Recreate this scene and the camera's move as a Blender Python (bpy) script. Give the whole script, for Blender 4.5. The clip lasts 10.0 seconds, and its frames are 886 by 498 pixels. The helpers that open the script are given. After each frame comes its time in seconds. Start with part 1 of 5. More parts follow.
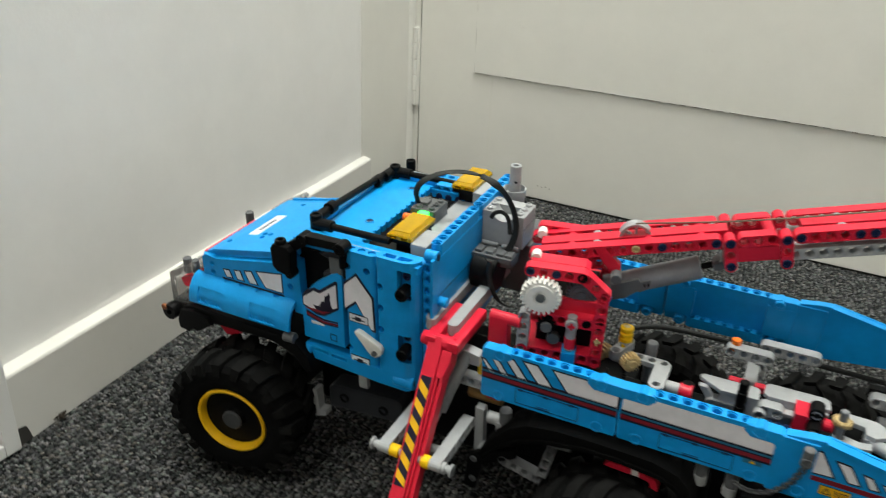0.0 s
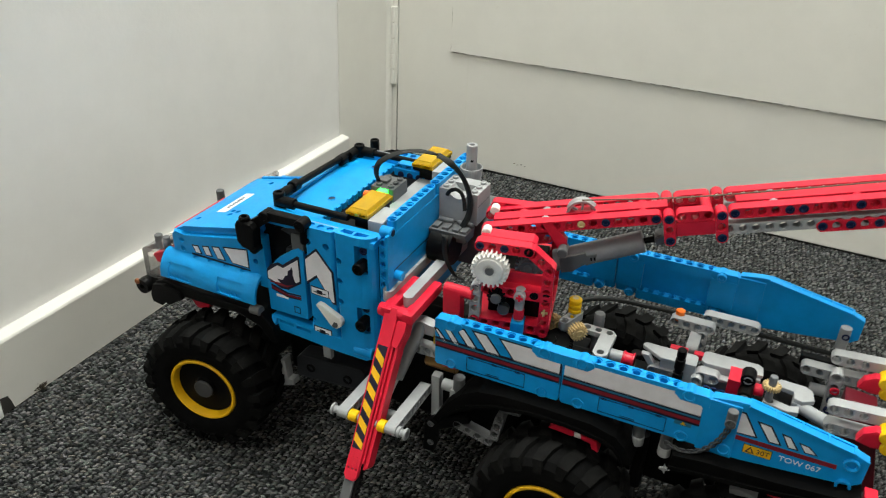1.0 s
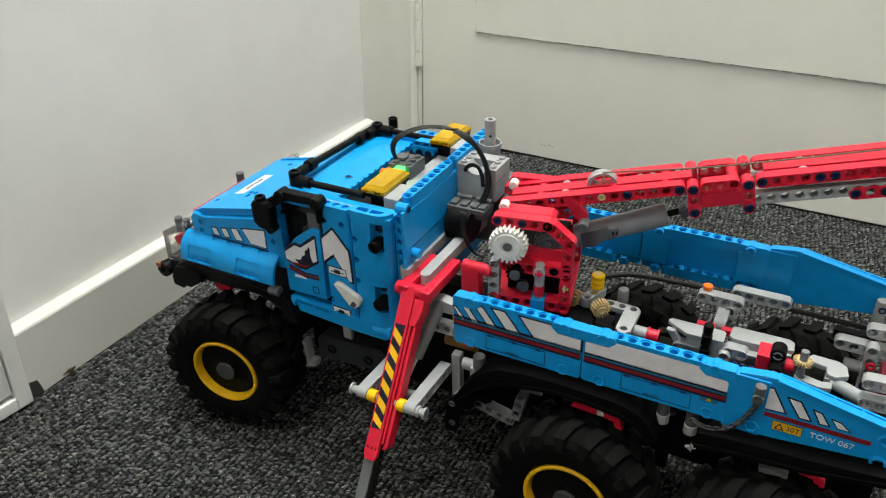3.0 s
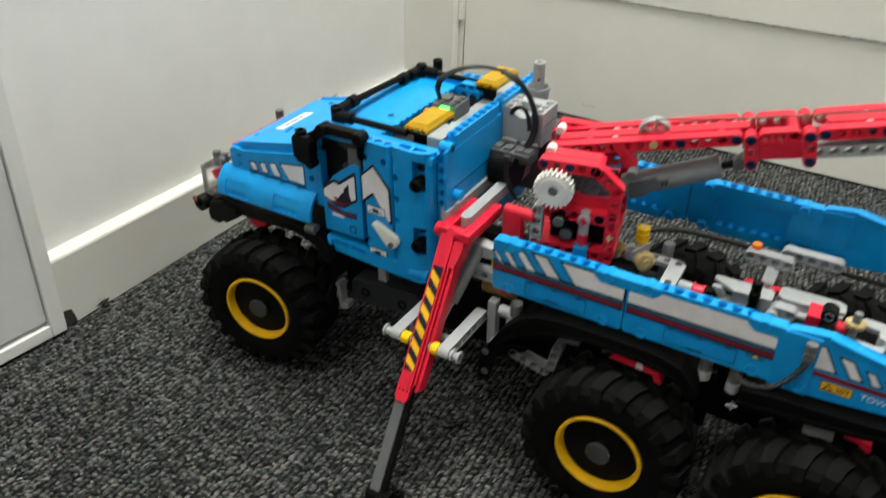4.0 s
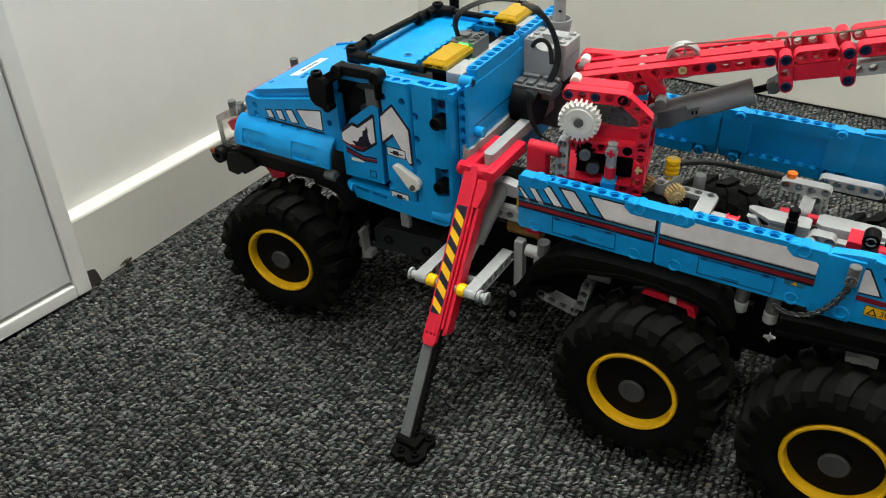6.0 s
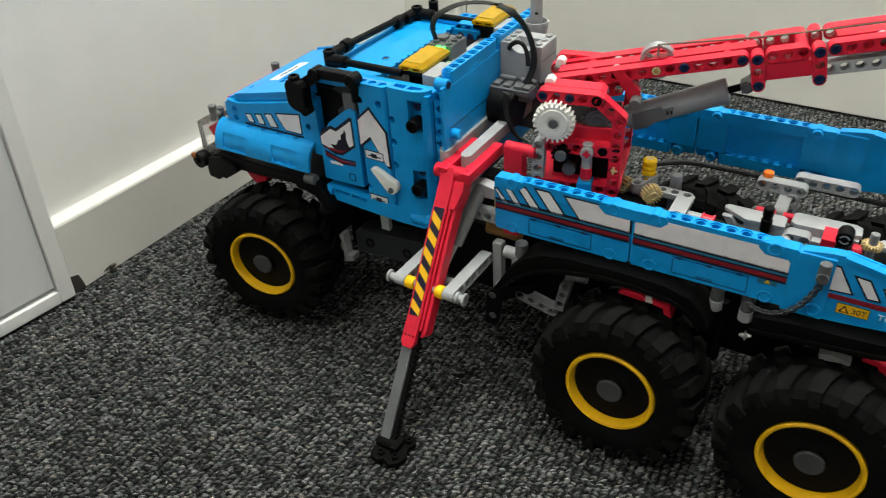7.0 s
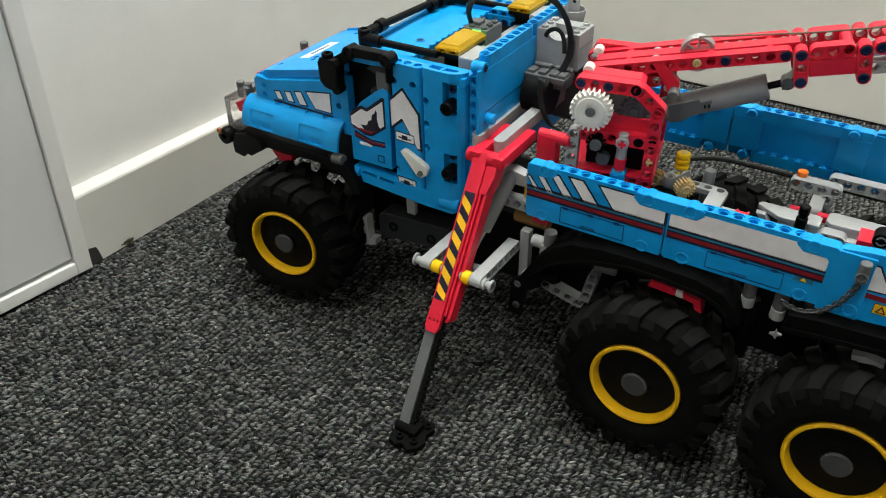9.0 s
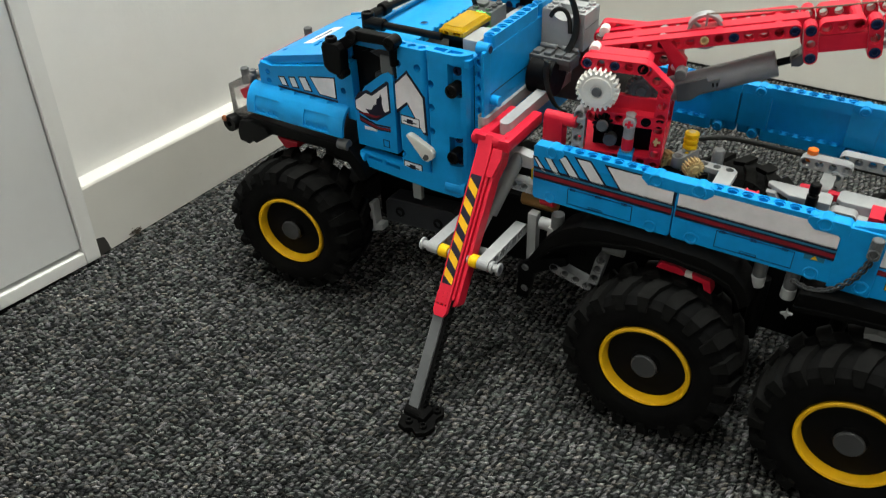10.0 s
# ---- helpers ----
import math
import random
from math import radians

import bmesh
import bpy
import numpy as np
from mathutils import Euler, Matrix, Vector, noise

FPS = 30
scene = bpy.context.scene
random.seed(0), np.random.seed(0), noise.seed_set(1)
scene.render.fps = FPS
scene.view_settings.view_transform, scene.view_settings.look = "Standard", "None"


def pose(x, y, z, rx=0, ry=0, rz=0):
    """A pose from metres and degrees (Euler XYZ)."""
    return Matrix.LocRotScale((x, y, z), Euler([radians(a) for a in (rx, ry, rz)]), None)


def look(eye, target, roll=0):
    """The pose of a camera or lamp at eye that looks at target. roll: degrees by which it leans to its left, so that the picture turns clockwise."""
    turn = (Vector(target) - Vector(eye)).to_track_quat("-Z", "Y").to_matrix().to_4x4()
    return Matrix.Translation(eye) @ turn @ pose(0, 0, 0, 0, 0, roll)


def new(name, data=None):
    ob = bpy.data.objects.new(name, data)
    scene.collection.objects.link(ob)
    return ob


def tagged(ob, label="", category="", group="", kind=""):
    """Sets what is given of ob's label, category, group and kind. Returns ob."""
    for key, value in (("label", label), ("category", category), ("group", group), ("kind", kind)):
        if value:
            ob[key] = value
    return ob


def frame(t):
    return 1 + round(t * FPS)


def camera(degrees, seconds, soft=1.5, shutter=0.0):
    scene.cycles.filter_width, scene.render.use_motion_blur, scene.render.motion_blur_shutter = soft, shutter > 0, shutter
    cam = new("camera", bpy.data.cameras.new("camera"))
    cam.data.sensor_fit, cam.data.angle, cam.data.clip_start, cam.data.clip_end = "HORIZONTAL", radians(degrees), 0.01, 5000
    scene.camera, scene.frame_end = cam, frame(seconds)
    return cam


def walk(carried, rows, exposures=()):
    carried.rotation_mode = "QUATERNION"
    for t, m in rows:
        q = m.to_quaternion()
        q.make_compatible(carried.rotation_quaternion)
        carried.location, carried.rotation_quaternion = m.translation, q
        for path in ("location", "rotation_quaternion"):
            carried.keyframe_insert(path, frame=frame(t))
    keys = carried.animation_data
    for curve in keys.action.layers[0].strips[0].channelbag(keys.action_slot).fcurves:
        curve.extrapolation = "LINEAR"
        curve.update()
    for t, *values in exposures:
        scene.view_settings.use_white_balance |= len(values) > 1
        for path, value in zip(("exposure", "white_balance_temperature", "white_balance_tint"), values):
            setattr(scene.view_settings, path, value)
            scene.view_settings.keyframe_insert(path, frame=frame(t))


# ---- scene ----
cam = camera(60.2, 10.0, soft=1.1, shutter=0.6)
PATH = [
    (0, (0.126, -0.379, 0.42), (-0.64, 1.265, -0.424), 2.7),
    (0.5, (0.149, -0.396, 0.434), (-0.572, 1.244, -0.457), 4.3),
    (1, (0.16, -0.388, 0.431), (-0.582, 1.238, -0.466), 2.7),
    (1.5, (0.163, -0.382, 0.425), (-0.622, 1.212, -0.495), 1.0),
    (2, (0.168, -0.379, 0.424), (-0.619, 1.213, -0.497), 0.0),
    (2.5, (0.169, -0.377, 0.42), (-0.626, 1.21, -0.502), -0.3),
    (2.7, (0.169, -0.377, 0.42), (-0.6362, 1.2048, -0.502), -0.3),
    (3.8, (0.167, -0.382, 0.409), (-0.685, 1.147, -0.559), 2.6),
    (4, (0.16, -0.38, 0.399), (-0.698, 1.124, -0.601), 2.2),
    (4.5, (0.154, -0.379, 0.384), (-0.711, 1.089, -0.663), 1.2),
    (5, (0.158, -0.383, 0.381), (-0.73, 1.065, -0.674), 0.3),
    (5.5, (0.159, -0.38, 0.38), (-0.73, 1.062, -0.683), -0.3),
    (5.7, (0.157, -0.38, 0.379), (-0.723, 1.058, -0.697), -0.4),
    (6.8, (0.167, -0.377, 0.377), (-0.727, 1.063, -0.683), -1.4),
    (7, (0.17, -0.375, 0.377), (-0.711, 1.072, -0.686), -1.1),
    (7.5, (0.171, -0.374, 0.377), (-0.679, 1.093, -0.683), -0.5),
    (8, (0.167, -0.376, 0.378), (-0.665, 1.1, -0.684), 0.3),
    (8.5, (0.16, -0.379, 0.373), (-0.698, 1.079, -0.694), 1.1),
    (9, (0.155, -0.384, 0.368), (-0.724, 1.058, -0.702), 1.4),
    (9.5, (0.155, -0.385, 0.369), (-0.731, 1.052, -0.704), 1.1),
    (10, (0.156, -0.383, 0.364), (-0.735, 1.034, -0.731), 0.2),
]
walk(cam, [(t, look(eye, target, roll)) for t, eye, target, roll in PATH],
     [(0, -0.12), (0.5, -0.06), (1, -0.05), (2.5, -0.05), (4, 0.0), (10, 0.0)])

# ---- light ----
world = bpy.data.worlds.new("world")
scene.world = world
world.use_nodes = True
world.node_tree.nodes["Background"].inputs[0].default_value = (0.9, 0.95, 1.0, 1)
world.node_tree.nodes["Background"].inputs[1].default_value = 0.3


def area_lamp(name, m, sx, sy, power, colour):
    data = bpy.data.lights.new(name, "AREA")
    data.shape, data.size, data.size_y, data.energy, data.color = "RECTANGLE", sx, sy, power, colour
    ob = new(name, data)
    ob.matrix_world = m
    return ob


area_lamp("ceiling_light", look((0.0, 0.24, 2.34), (-0.01, 0.24, 0)), 0.6, 0.6, 48, (0.965, 0.99, 0.915))
# fill added at ceiling height to brighten the truck's near faces; no known lamp
area_lamp("ceiling_light", look((-0.2, -1.2, 2.34), (-0.2, -1.2, 0)), 0.6, 0.6, 21, (0.98, 0.985, 0.905))
# fill added from the east to lift the left wall; no window known there
area_lamp("window_light", look((2.42, 0.1, 1.45), (0.0, 0.1, 0.5)), 1.0, 1.3, 9, (0.88, 0.96, 0.98))


# ---- materials ----
def material(name):
    m = bpy.data.materials.new(name)
    m.use_nodes = True
    nt = m.node_tree
    return m, nt, nt.nodes, nt.links, nt.nodes["Principled BSDF"]


def noise_node(nt, scale, detail=4.0, rough=0.6, coord="Object"):
    tc = nt.nodes.new("ShaderNodeTexCoord")
    n = nt.nodes.new("ShaderNodeTexNoise")
    n.inputs["Scale"].default_value, n.inputs["Detail"].default_value, n.inputs["Roughness"].default_value = scale, detail, rough
    nt.links.new(tc.outputs[coord], n.inputs["Vector"])
    return n


def ramp(nt, src, stops):
    r = nt.nodes.new("ShaderNodeValToRGB")
    while len(r.color_ramp.elements) < len(stops):
        r.color_ramp.elements.new(0.5)
    for e, (p, c) in zip(r.color_ramp.elements, stops):
        e.position, e.color = p, (*c, 1)
    nt.links.new(src, r.inputs[0])
    return r


def plastic(name, colour, rough=0.28, vary=0.10, bump=0.03, dust=0.06):
    """Moulded ABS: a slightly uneven gloss, faint dust and a fine orange-peel surface."""
    m, nt, nodes, links, bsdf = material(name)
    n = noise_node(nt, 60.0, 5.0, 0.65)
    lo = tuple(c * (1 - vary) for c in colour)
    hi = tuple(min(1.0, c * (1 + vary) + dust * 0.05) for c in colour)
    r = ramp(nt, n.outputs["Fac"], [(0.3, lo), (0.7, hi)])
    links.new(r.outputs[0], bsdf.inputs["Base Color"])
    bsdf.inputs["Specular IOR Level"].default_value = 0.3
    n2 = noise_node(nt, 350.0, 3.0, 0.6)
    mr = nodes.new("ShaderNodeMapRange")
    mr.inputs["To Min"].default_value, mr.inputs["To Max"].default_value = rough - 0.06, rough + 0.14
    links.new(n2.outputs["Fac"], mr.inputs["Value"])
    links.new(mr.outputs[0], bsdf.inputs["Roughness"])
    b = nodes.new("ShaderNodeBump")
    b.inputs["Strength"].default_value, b.inputs["Distance"].default_value = bump, 0.0006
    links.new(n2.outputs["Fac"], b.inputs["Height"])
    links.new(b.outputs[0], bsdf.inputs["Normal"])
    return m


def painted(name, colour, rough, scale=14.0, vary=0.04, bump=0.12, grain=180.0, stain=None):
    """Brushed or rolled wall paint with faint stains."""
    m, nt, nodes, links, bsdf = material(name)
    n = noise_node(nt, scale, 6.0, 0.7)
    lo = tuple(c * (1 - vary) for c in colour)
    r = ramp(nt, n.outputs["Fac"], [(0.35, lo), (0.65, colour)])
    last = r.outputs[0]
    if stain:
        n3 = noise_node(nt, 34.0, 8.0, 0.75)
        r3 = ramp(nt, n3.outputs["Fac"], [(0.64, (0, 0, 0)), (0.78, (1, 1, 1))])
        mix = nodes.new("ShaderNodeMix")
        mix.data_type = "RGBA"
        mix.inputs[7].default_value = (*stain, 1)
        links.new(last, mix.inputs[6])
        k = nodes.new("ShaderNodeMath")
        k.operation = "MULTIPLY"
        k.inputs[1].default_value = 0.35
        links.new(r3.outputs[0], k.inputs[0])
        links.new(k.outputs[0], mix.inputs[0])
        last = mix.outputs[2]
    links.new(last, bsdf.inputs["Base Color"])
    bsdf.inputs["Roughness"].default_value = rough
    n2 = noise_node(nt, grain, 4.0, 0.6)
    b = nodes.new("ShaderNodeBump")
    b.inputs["Strength"].default_value, b.inputs["Distance"].default_value = bump, 0.0012
    links.new(n2.outputs["Fac"], b.inputs["Height"])
    links.new(b.outputs[0], bsdf.inputs["Normal"])
    return m


BLUE = plastic("blue_plastic", (0.003, 0.29, 0.70))
RED = plastic("red_plastic", (0.64, 0.014, 0.040))
GREY = plastic("light_grey_plastic", (0.35, 0.36, 0.37))
DGREY = plastic("dark_grey_plastic", (0.115, 0.12, 0.125))
BLACK = plastic("black_plastic", (0.0030, 0.0030, 0.0032), rough=0.4, dust=0.0)
WHITE = plastic("white_plastic", (0.78, 0.77, 0.74))
MGREY = plastic("mid_grey_plastic", (0.20, 0.205, 0.215))
STEEL_GREY = plastic("bluish_grey_plastic", (0.25, 0.255, 0.275), rough=0.35)
MATT_BLACK = plastic("matt_black_plastic", (0.0032, 0.0032, 0.0032), rough=0.7, dust=0.0)
INKY = plastic("near_black_plastic", (0.022, 0.024, 0.028), rough=0.4)
DARK_RED = plastic("dark_red_plastic", (0.11, 0.006, 0.014))
OLD_TAN = plastic("dark_tan_plastic", (0.22, 0.12, 0.035))
TAN = plastic("tan_plastic", (0.62, 0.46, 0.22))
YELLOW = plastic("yellow_plastic", (0.83, 0.50, 0.004))
RIM = plastic("rim_yellow_plastic", (0.80, 0.44, 0.006), rough=0.35)
MARKER = plastic("brown_orange_plastic", (0.30, 0.10, 0.035))
ORANGE = plastic("orange_plastic", (0.85, 0.18, 0.02))
# for pins and print, and for discs and lines that paint shade in holes and joints
NAVY = plastic("navy_pin_and_hole_shade", (0.008, 0.018, 0.07))
STICKER_W = plastic("white_sticker", (0.80, 0.775, 0.82), rough=0.35, bump=0.0)
STICKER_K = plastic("black_sticker", (0.012, 0.010, 0.028), rough=0.35, bump=0.0)
STICKER_R = plastic("dark_red_sticker", (0.22, 0.010, 0.02), rough=0.35, bump=0.0)
STICKER_Y = plastic("yellow_sticker", (0.80, 0.44, 0.01), rough=0.35, bump=0.0)
STICKER_T = plastic("teal_sticker", (0.02, 0.16, 0.28), rough=0.35, bump=0.0)
# lighter copy of the tyre rubber: the light on the lugs is in its colour
LIT_RUBBER = plastic("lit_tread_rubber", (0.0075, 0.0075, 0.0073), rough=0.8, vary=0.45, bump=0.25, dust=0.0)
RUBBER = plastic("tyre_rubber", (0.0045, 0.0045, 0.0046), rough=0.65, vary=0.3, bump=0.2, dust=0.0)
for dull, amount in ((MATT_BLACK, 0.05), (RUBBER, 0.05), (LIT_RUBBER, 0.05), (BLACK, 0.12)):
    dull.node_tree.nodes["Principled BSDF"].inputs["Specular IOR Level"].default_value = amount
CABLE = plastic("cable_rubber", (0.012, 0.013, 0.012), rough=0.5)
STRING = plastic("grey_string", (0.16, 0.13, 0.10), rough=0.8, vary=0.3, bump=0.5)

WALL_PAINT = painted("white_wall_paint", (0.88, 0.87, 0.85), 0.55)
TRIM_PAINT = painted("cream_gloss_paint", (0.73, 0.715, 0.675), 0.5, bump=0.08, grain=90.0, stain=(0.35, 0.31, 0.24))
DOOR_PAINT = painted("cream_door_paint", (0.80, 0.785, 0.73), 0.38, bump=0.10, grain=70.0, stain=(0.45, 0.40, 0.30))
CEIL_PAINT = painted("ceiling_paint", (0.75, 0.74, 0.72), 0.8)
CAB_PAINT = painted("white_cabinet_laminate", (0.70, 0.705, 0.71), 0.35, bump=0.03)
CAB_FRAME = painted("white_cabinet_frame", (0.80, 0.795, 0.78), 0.35, bump=0.03)
# for unseen walls that close the room, kept pale to bounce light onto the truck
BACK_PAINT = painted("pale_wall_paint", (0.76, 0.74, 0.70), 0.7)
HUB_GREY = plastic("hub_grey_plastic", (0.055, 0.057, 0.06))
DARK_FILL = painted("dark_fill", (0.035, 0.032, 0.028), 0.8)

# ---- building tools: all shapes below are given in millimetres ----
MM = 0.001


def part(name, bm, mat, parent=None, label="", m=None):
    """One mesh object from a bmesh in millimetres."""
    me = bpy.data.meshes.new(name)
    bmesh.ops.scale(bm, vec=(MM, MM, MM), verts=bm.verts)
    bmesh.ops.recalc_face_normals(bm, faces=bm.faces)
    bm.to_mesh(me)
    bm.free()
    return part_mesh(name, me, mat, parent, label, m)


def part_mesh(name, me, mat, parent=None, label="", m=None):
    if mat is not None and not me.materials:
        me.materials.append(mat)
    ob = new(name, me)
    if parent is not None:
        ob.parent = parent
    if m is not None:
        ob.matrix_local = m
    if label:
        tagged(ob, label)
    return ob


def at(x, y, z, rx=0, ry=0, rz=0):
    return pose(x * MM, y * MM, z * MM, rx, ry, rz)


def box(x0, x1, y0, y1, z0, z1, bevel=0.5, bm=None):
    bm = bm or bmesh.new()
    g = bmesh.ops.create_cube(bm, size=1.0)
    vs = g["verts"]
    for v in vs:
        v.co = Vector((x0 + (v.co.x + 0.5) * (x1 - x0), y0 + (v.co.y + 0.5) * (y1 - y0), z0 + (v.co.z + 0.5) * (z1 - z0)))
    if bevel > 0:
        es = list({e for v in vs for e in v.link_edges})
        bmesh.ops.bevel(bm, geom=es, offset=bevel, segments=2, affect="EDGES", profile=0.7)
    return bm


def prism(pts, a, b, axis="y", bevel=0.0, bm=None):
    """A polygon, given as (x, z) for axis y, (x, y) for z, (y, z) for x, drawn out from a to b."""
    bm = bm or bmesh.new()

    def put(p, h):
        return {"y": (p[0], h, p[1]), "z": (p[0], p[1], h), "x": (h, p[0], p[1])}[axis]
    lo = [bm.verts.new(put(p, a)) for p in pts]
    hi = [bm.verts.new(put(p, b)) for p in pts]
    fs = [bm.faces.new(lo), bm.faces.new(hi[::-1])]
    n = len(pts)
    for i in range(n):
        fs.append(bm.faces.new((lo[i], hi[i], hi[(i + 1) % n], lo[(i + 1) % n])))
    if bevel > 0:
        bmesh.ops.recalc_face_normals(bm, faces=fs)
        es = list({e for f in fs for e in f.edges})
        bmesh.ops.bevel(bm, geom=es, offset=bevel, segments=2, affect="EDGES", profile=0.7)
    return bm


def lathe(profile, seg=32, axis="y", bm=None, c=(0, 0, 0), closed=False):
    """Turns (radius, height) points round an axis."""
    bm = bm or bmesh.new()
    rings = []
    for r, h in profile:
        ring = []
        for i in range(seg):
            a = 2 * math.pi * i / seg
            u, v = r * math.cos(a), r * math.sin(a)
            p = {"y": (u, h, v), "z": (u, v, h), "x": (h, u, v)}[axis]
            ring.append(bm.verts.new((p[0] + c[0], p[1] + c[1], p[2] + c[2])))
        rings.append(ring)
    n = len(rings)
    for k in range(n if closed else n - 1):
        p, q = rings[k], rings[(k + 1) % n]
        for i in range(seg):
            bm.faces.new((p[i], p[(i + 1) % seg], q[(i + 1) % seg], q[i]))
    if not closed:
        bm.faces.new(rings[0])
        bm.faces.new(rings[-1][::-1])
    return bm


def rod(r, h0, h1, axis="y", seg=20, c=(0, 0, 0), bm=None, edge=0.4):
    return lathe([(r - edge, h0), (r, h0 + edge), (r, h1 - edge), (r - edge, h1)], seg, axis, bm, c)


def holed_bar(n, thick=7.8, high=7.4, axle=(), seg=16, hole=2.45, sink=3.15, solid=()):
    """A studless beam of n units along x with round holes along y, the first hole's centre at the origin."""
    bm = bmesh.new()
    t, h = thick / 2, high / 2
    for k in range(n):
        cx = 8.0 * k
        outer, inner = [], []
        for i in range(seg):
            a = 2 * math.pi * i / seg
            ca, sa = math.cos(a), math.sin(a)
            left_end, right_end = k == 0 and ca < 1e-6, k == n - 1 and ca > -1e-6
            if left_end or right_end:
                o = (h * ca, h * sa)
            else:
                s = max(abs(ca) / 4.0, abs(sa) / h)
                o = (ca / s, sa / s)
                if i % 4 == 2 and seg == 16:
                    o = (math.copysign(4.0, ca), math.copysign(h, sa))
            outer.append(o)
            inner.append((ca, sa))
        for y, sgn in ((-t, 1), (t, -1)):
            def ring(pts, r, yy):
                return [bm.verts.new((cx + p[0] * r, yy, p[1] * r)) for p in pts]
            o = ring(outer, 1.0, y)
            if k in solid:
                bm.faces.new(o)
                continue
            rings = [o, ring(inner, sink, y), ring(inner, sink, y + sgn * 0.9), ring(inner, hole, y + sgn * 0.9), ring(inner, hole, 0.0)]
            for p, q in zip(rings, rings[1:]):
                for i in range(seg):
                    j = (i + 1) % seg
                    bm.faces.new((p[i], p[j], q[j], q[i]))
        for i in range(seg):
            j = (i + 1) % seg
            p, q = outer[i], outer[j]
            inside_right = k < n - 1 and p[0] > 3.99 and q[0] > 3.99
            inside_left = k > 0 and p[0] < -3.99 and q[0] < -3.99
            if inside_right or inside_left:
                continue
            vs = [bm.verts.new((cx + a[0], y, a[1])) for a, y in ((p, -t), (q, -t), (q, t), (p, t))]
            bm.faces.new(vs)
    bmesh.ops.remove_doubles(bm, verts=bm.verts, dist=0.01)
    return bm


BAR_MESHES = {}


def beam(n, mat, parent, m, name="beam", label="", thick=7.8, high=7.4, solid=()):
    key = (n, mat.name, thick, high, tuple(solid))
    if key not in BAR_MESHES:
        ob = part(name, holed_bar(n, thick, high, solid=solid), mat, parent, label, m)
        BAR_MESHES[key] = ob.data
        return ob
    return part_mesh(name, BAR_MESHES[key], None, parent, label, m)


PIN_MESHES = {}


def pin(mat, parent, m, r=2.9, length=2.0, name="pin", slot=True):
    """A connector pin's head along -y from the origin, with its hollow and cross slot."""
    key = (mat.name, r, length, slot)
    if key not in PIN_MESHES:
        prof = [(r - 0.5, 0.6), (r, 0.2), (r, -length + 0.4), (r - 0.4, -length), (r * 0.55, -length)]
        if slot:
            prof += [(r * 0.55, -length + 1.6)]
        ob = part(name, lathe(prof, 14), mat, parent, "", m)
        PIN_MESHES[key] = ob.data
        return ob
    return part_mesh(name, PIN_MESHES[key], None, parent, "", m)


def tube(points, r, seg=10, flat=1.0, up=(0, 0, 1), bm=None):
    """A round or flattened cable through smoothed points."""
    bm = bm or bmesh.new()
    pts = [Vector(p) for p in points]
    fine = []
    for i in range(len(pts) - 1):
        p0, p1, p2, p3 = pts[max(i - 1, 0)], pts[i], pts[i + 1], pts[min(i + 2, len(pts) - 1)]
        for s in range(8):
            u = s / 8
            fine.append(0.5 * ((2 * p1) + (p2 - p0) * u + (2 * p0 - 5 * p1 + 4 * p2 - p3) * u * u + (3 * p1 - p0 - 3 * p2 + p3) * u ** 3))
    fine.append(pts[-1])
    rings = []
    for i, p in enumerate(fine):
        d = (fine[min(i + 1, len(fine) - 1)] - fine[max(i - 1, 0)]).normalized()
        s = d.cross(Vector(up))
        s = s.normalized() if s.length > 1e-4 else Vector((1, 0, 0))
        w = s.cross(d)
        rings.append([bm.verts.new(p + s * (r * math.cos(2 * math.pi * k / seg)) + w * (r * flat * math.sin(2 * math.pi * k / seg))) for k in range(seg)])
    for a, b in zip(rings, rings[1:]):
        for k in range(seg):
            bm.faces.new((a[k], a[(k + 1) % seg], b[(k + 1) % seg], b[k]))
    bm.faces.new(rings[0])
    bm.faces.new(rings[-1][::-1])
    return bm


def smooth(ob, angle=35):
    for p in ob.data.polygons:
        p.use_smooth = True
    ob.data.set_sharp_from_angle(angle=radians(angle))
    return ob


def carve(ob, bm):
    """Cuts the closed shapes of bm, in the part's own millimetres, out of it."""
    bmesh.ops.scale(bm, vec=(MM, MM, MM), verts=bm.verts)
    bmesh.ops.recalc_face_normals(bm, faces=bm.faces)
    me = bpy.data.meshes.new("temporary")
    bm.to_mesh(me)
    bm.free()
    cutter = new("temporary", me)
    bpy.context.view_layer.update()
    cutter.matrix_world = ob.matrix_world
    mod = ob.modifiers.new("cut", "BOOLEAN")
    mod.operation, mod.solver, mod.object = "DIFFERENCE", "EXACT", cutter
    bpy.context.view_layer.update()
    cut = bpy.data.meshes.new_from_object(ob.evaluated_get(bpy.context.evaluated_depsgraph_get()))
    ob.modifiers.remove(mod)
    bpy.data.objects.remove(cutter)
    bpy.data.meshes.remove(me)
    cut.name = ob.data.name
    ob.data = cut
    return ob


def bores(points, r, a, b, axis="y", seg=16, bm=None):
    """Round holes along one axis, from a to b, at the given (x, z), (x, y) or (y, z) points."""
    bm = bm or bmesh.new()
    for p, q in points:
        c = {"y": (p, 0, q), "z": (p, q, 0), "x": (0, p, q)}[axis]
        lathe([(r, a), (r, b)], seg, axis, bm, c)
    return bm


# ---- the room ----
# The wall beside the truck runs along y, turned by 3.7 degrees; the door stands across its end.
WALL = at(-387.5, 0, 0, 0, 0, 3.72)      # local x=0: face of the baseboard, y along the wall
DOOR = at(-426, 684.2, 0, 0, 0, -2.58)   # local x along the door from its hinge edge, y=0: its face


def structure(name, bm, mat, m, label, category):
    return tagged(part(name, bm, mat, None, "", m), label, category, kind="structure")


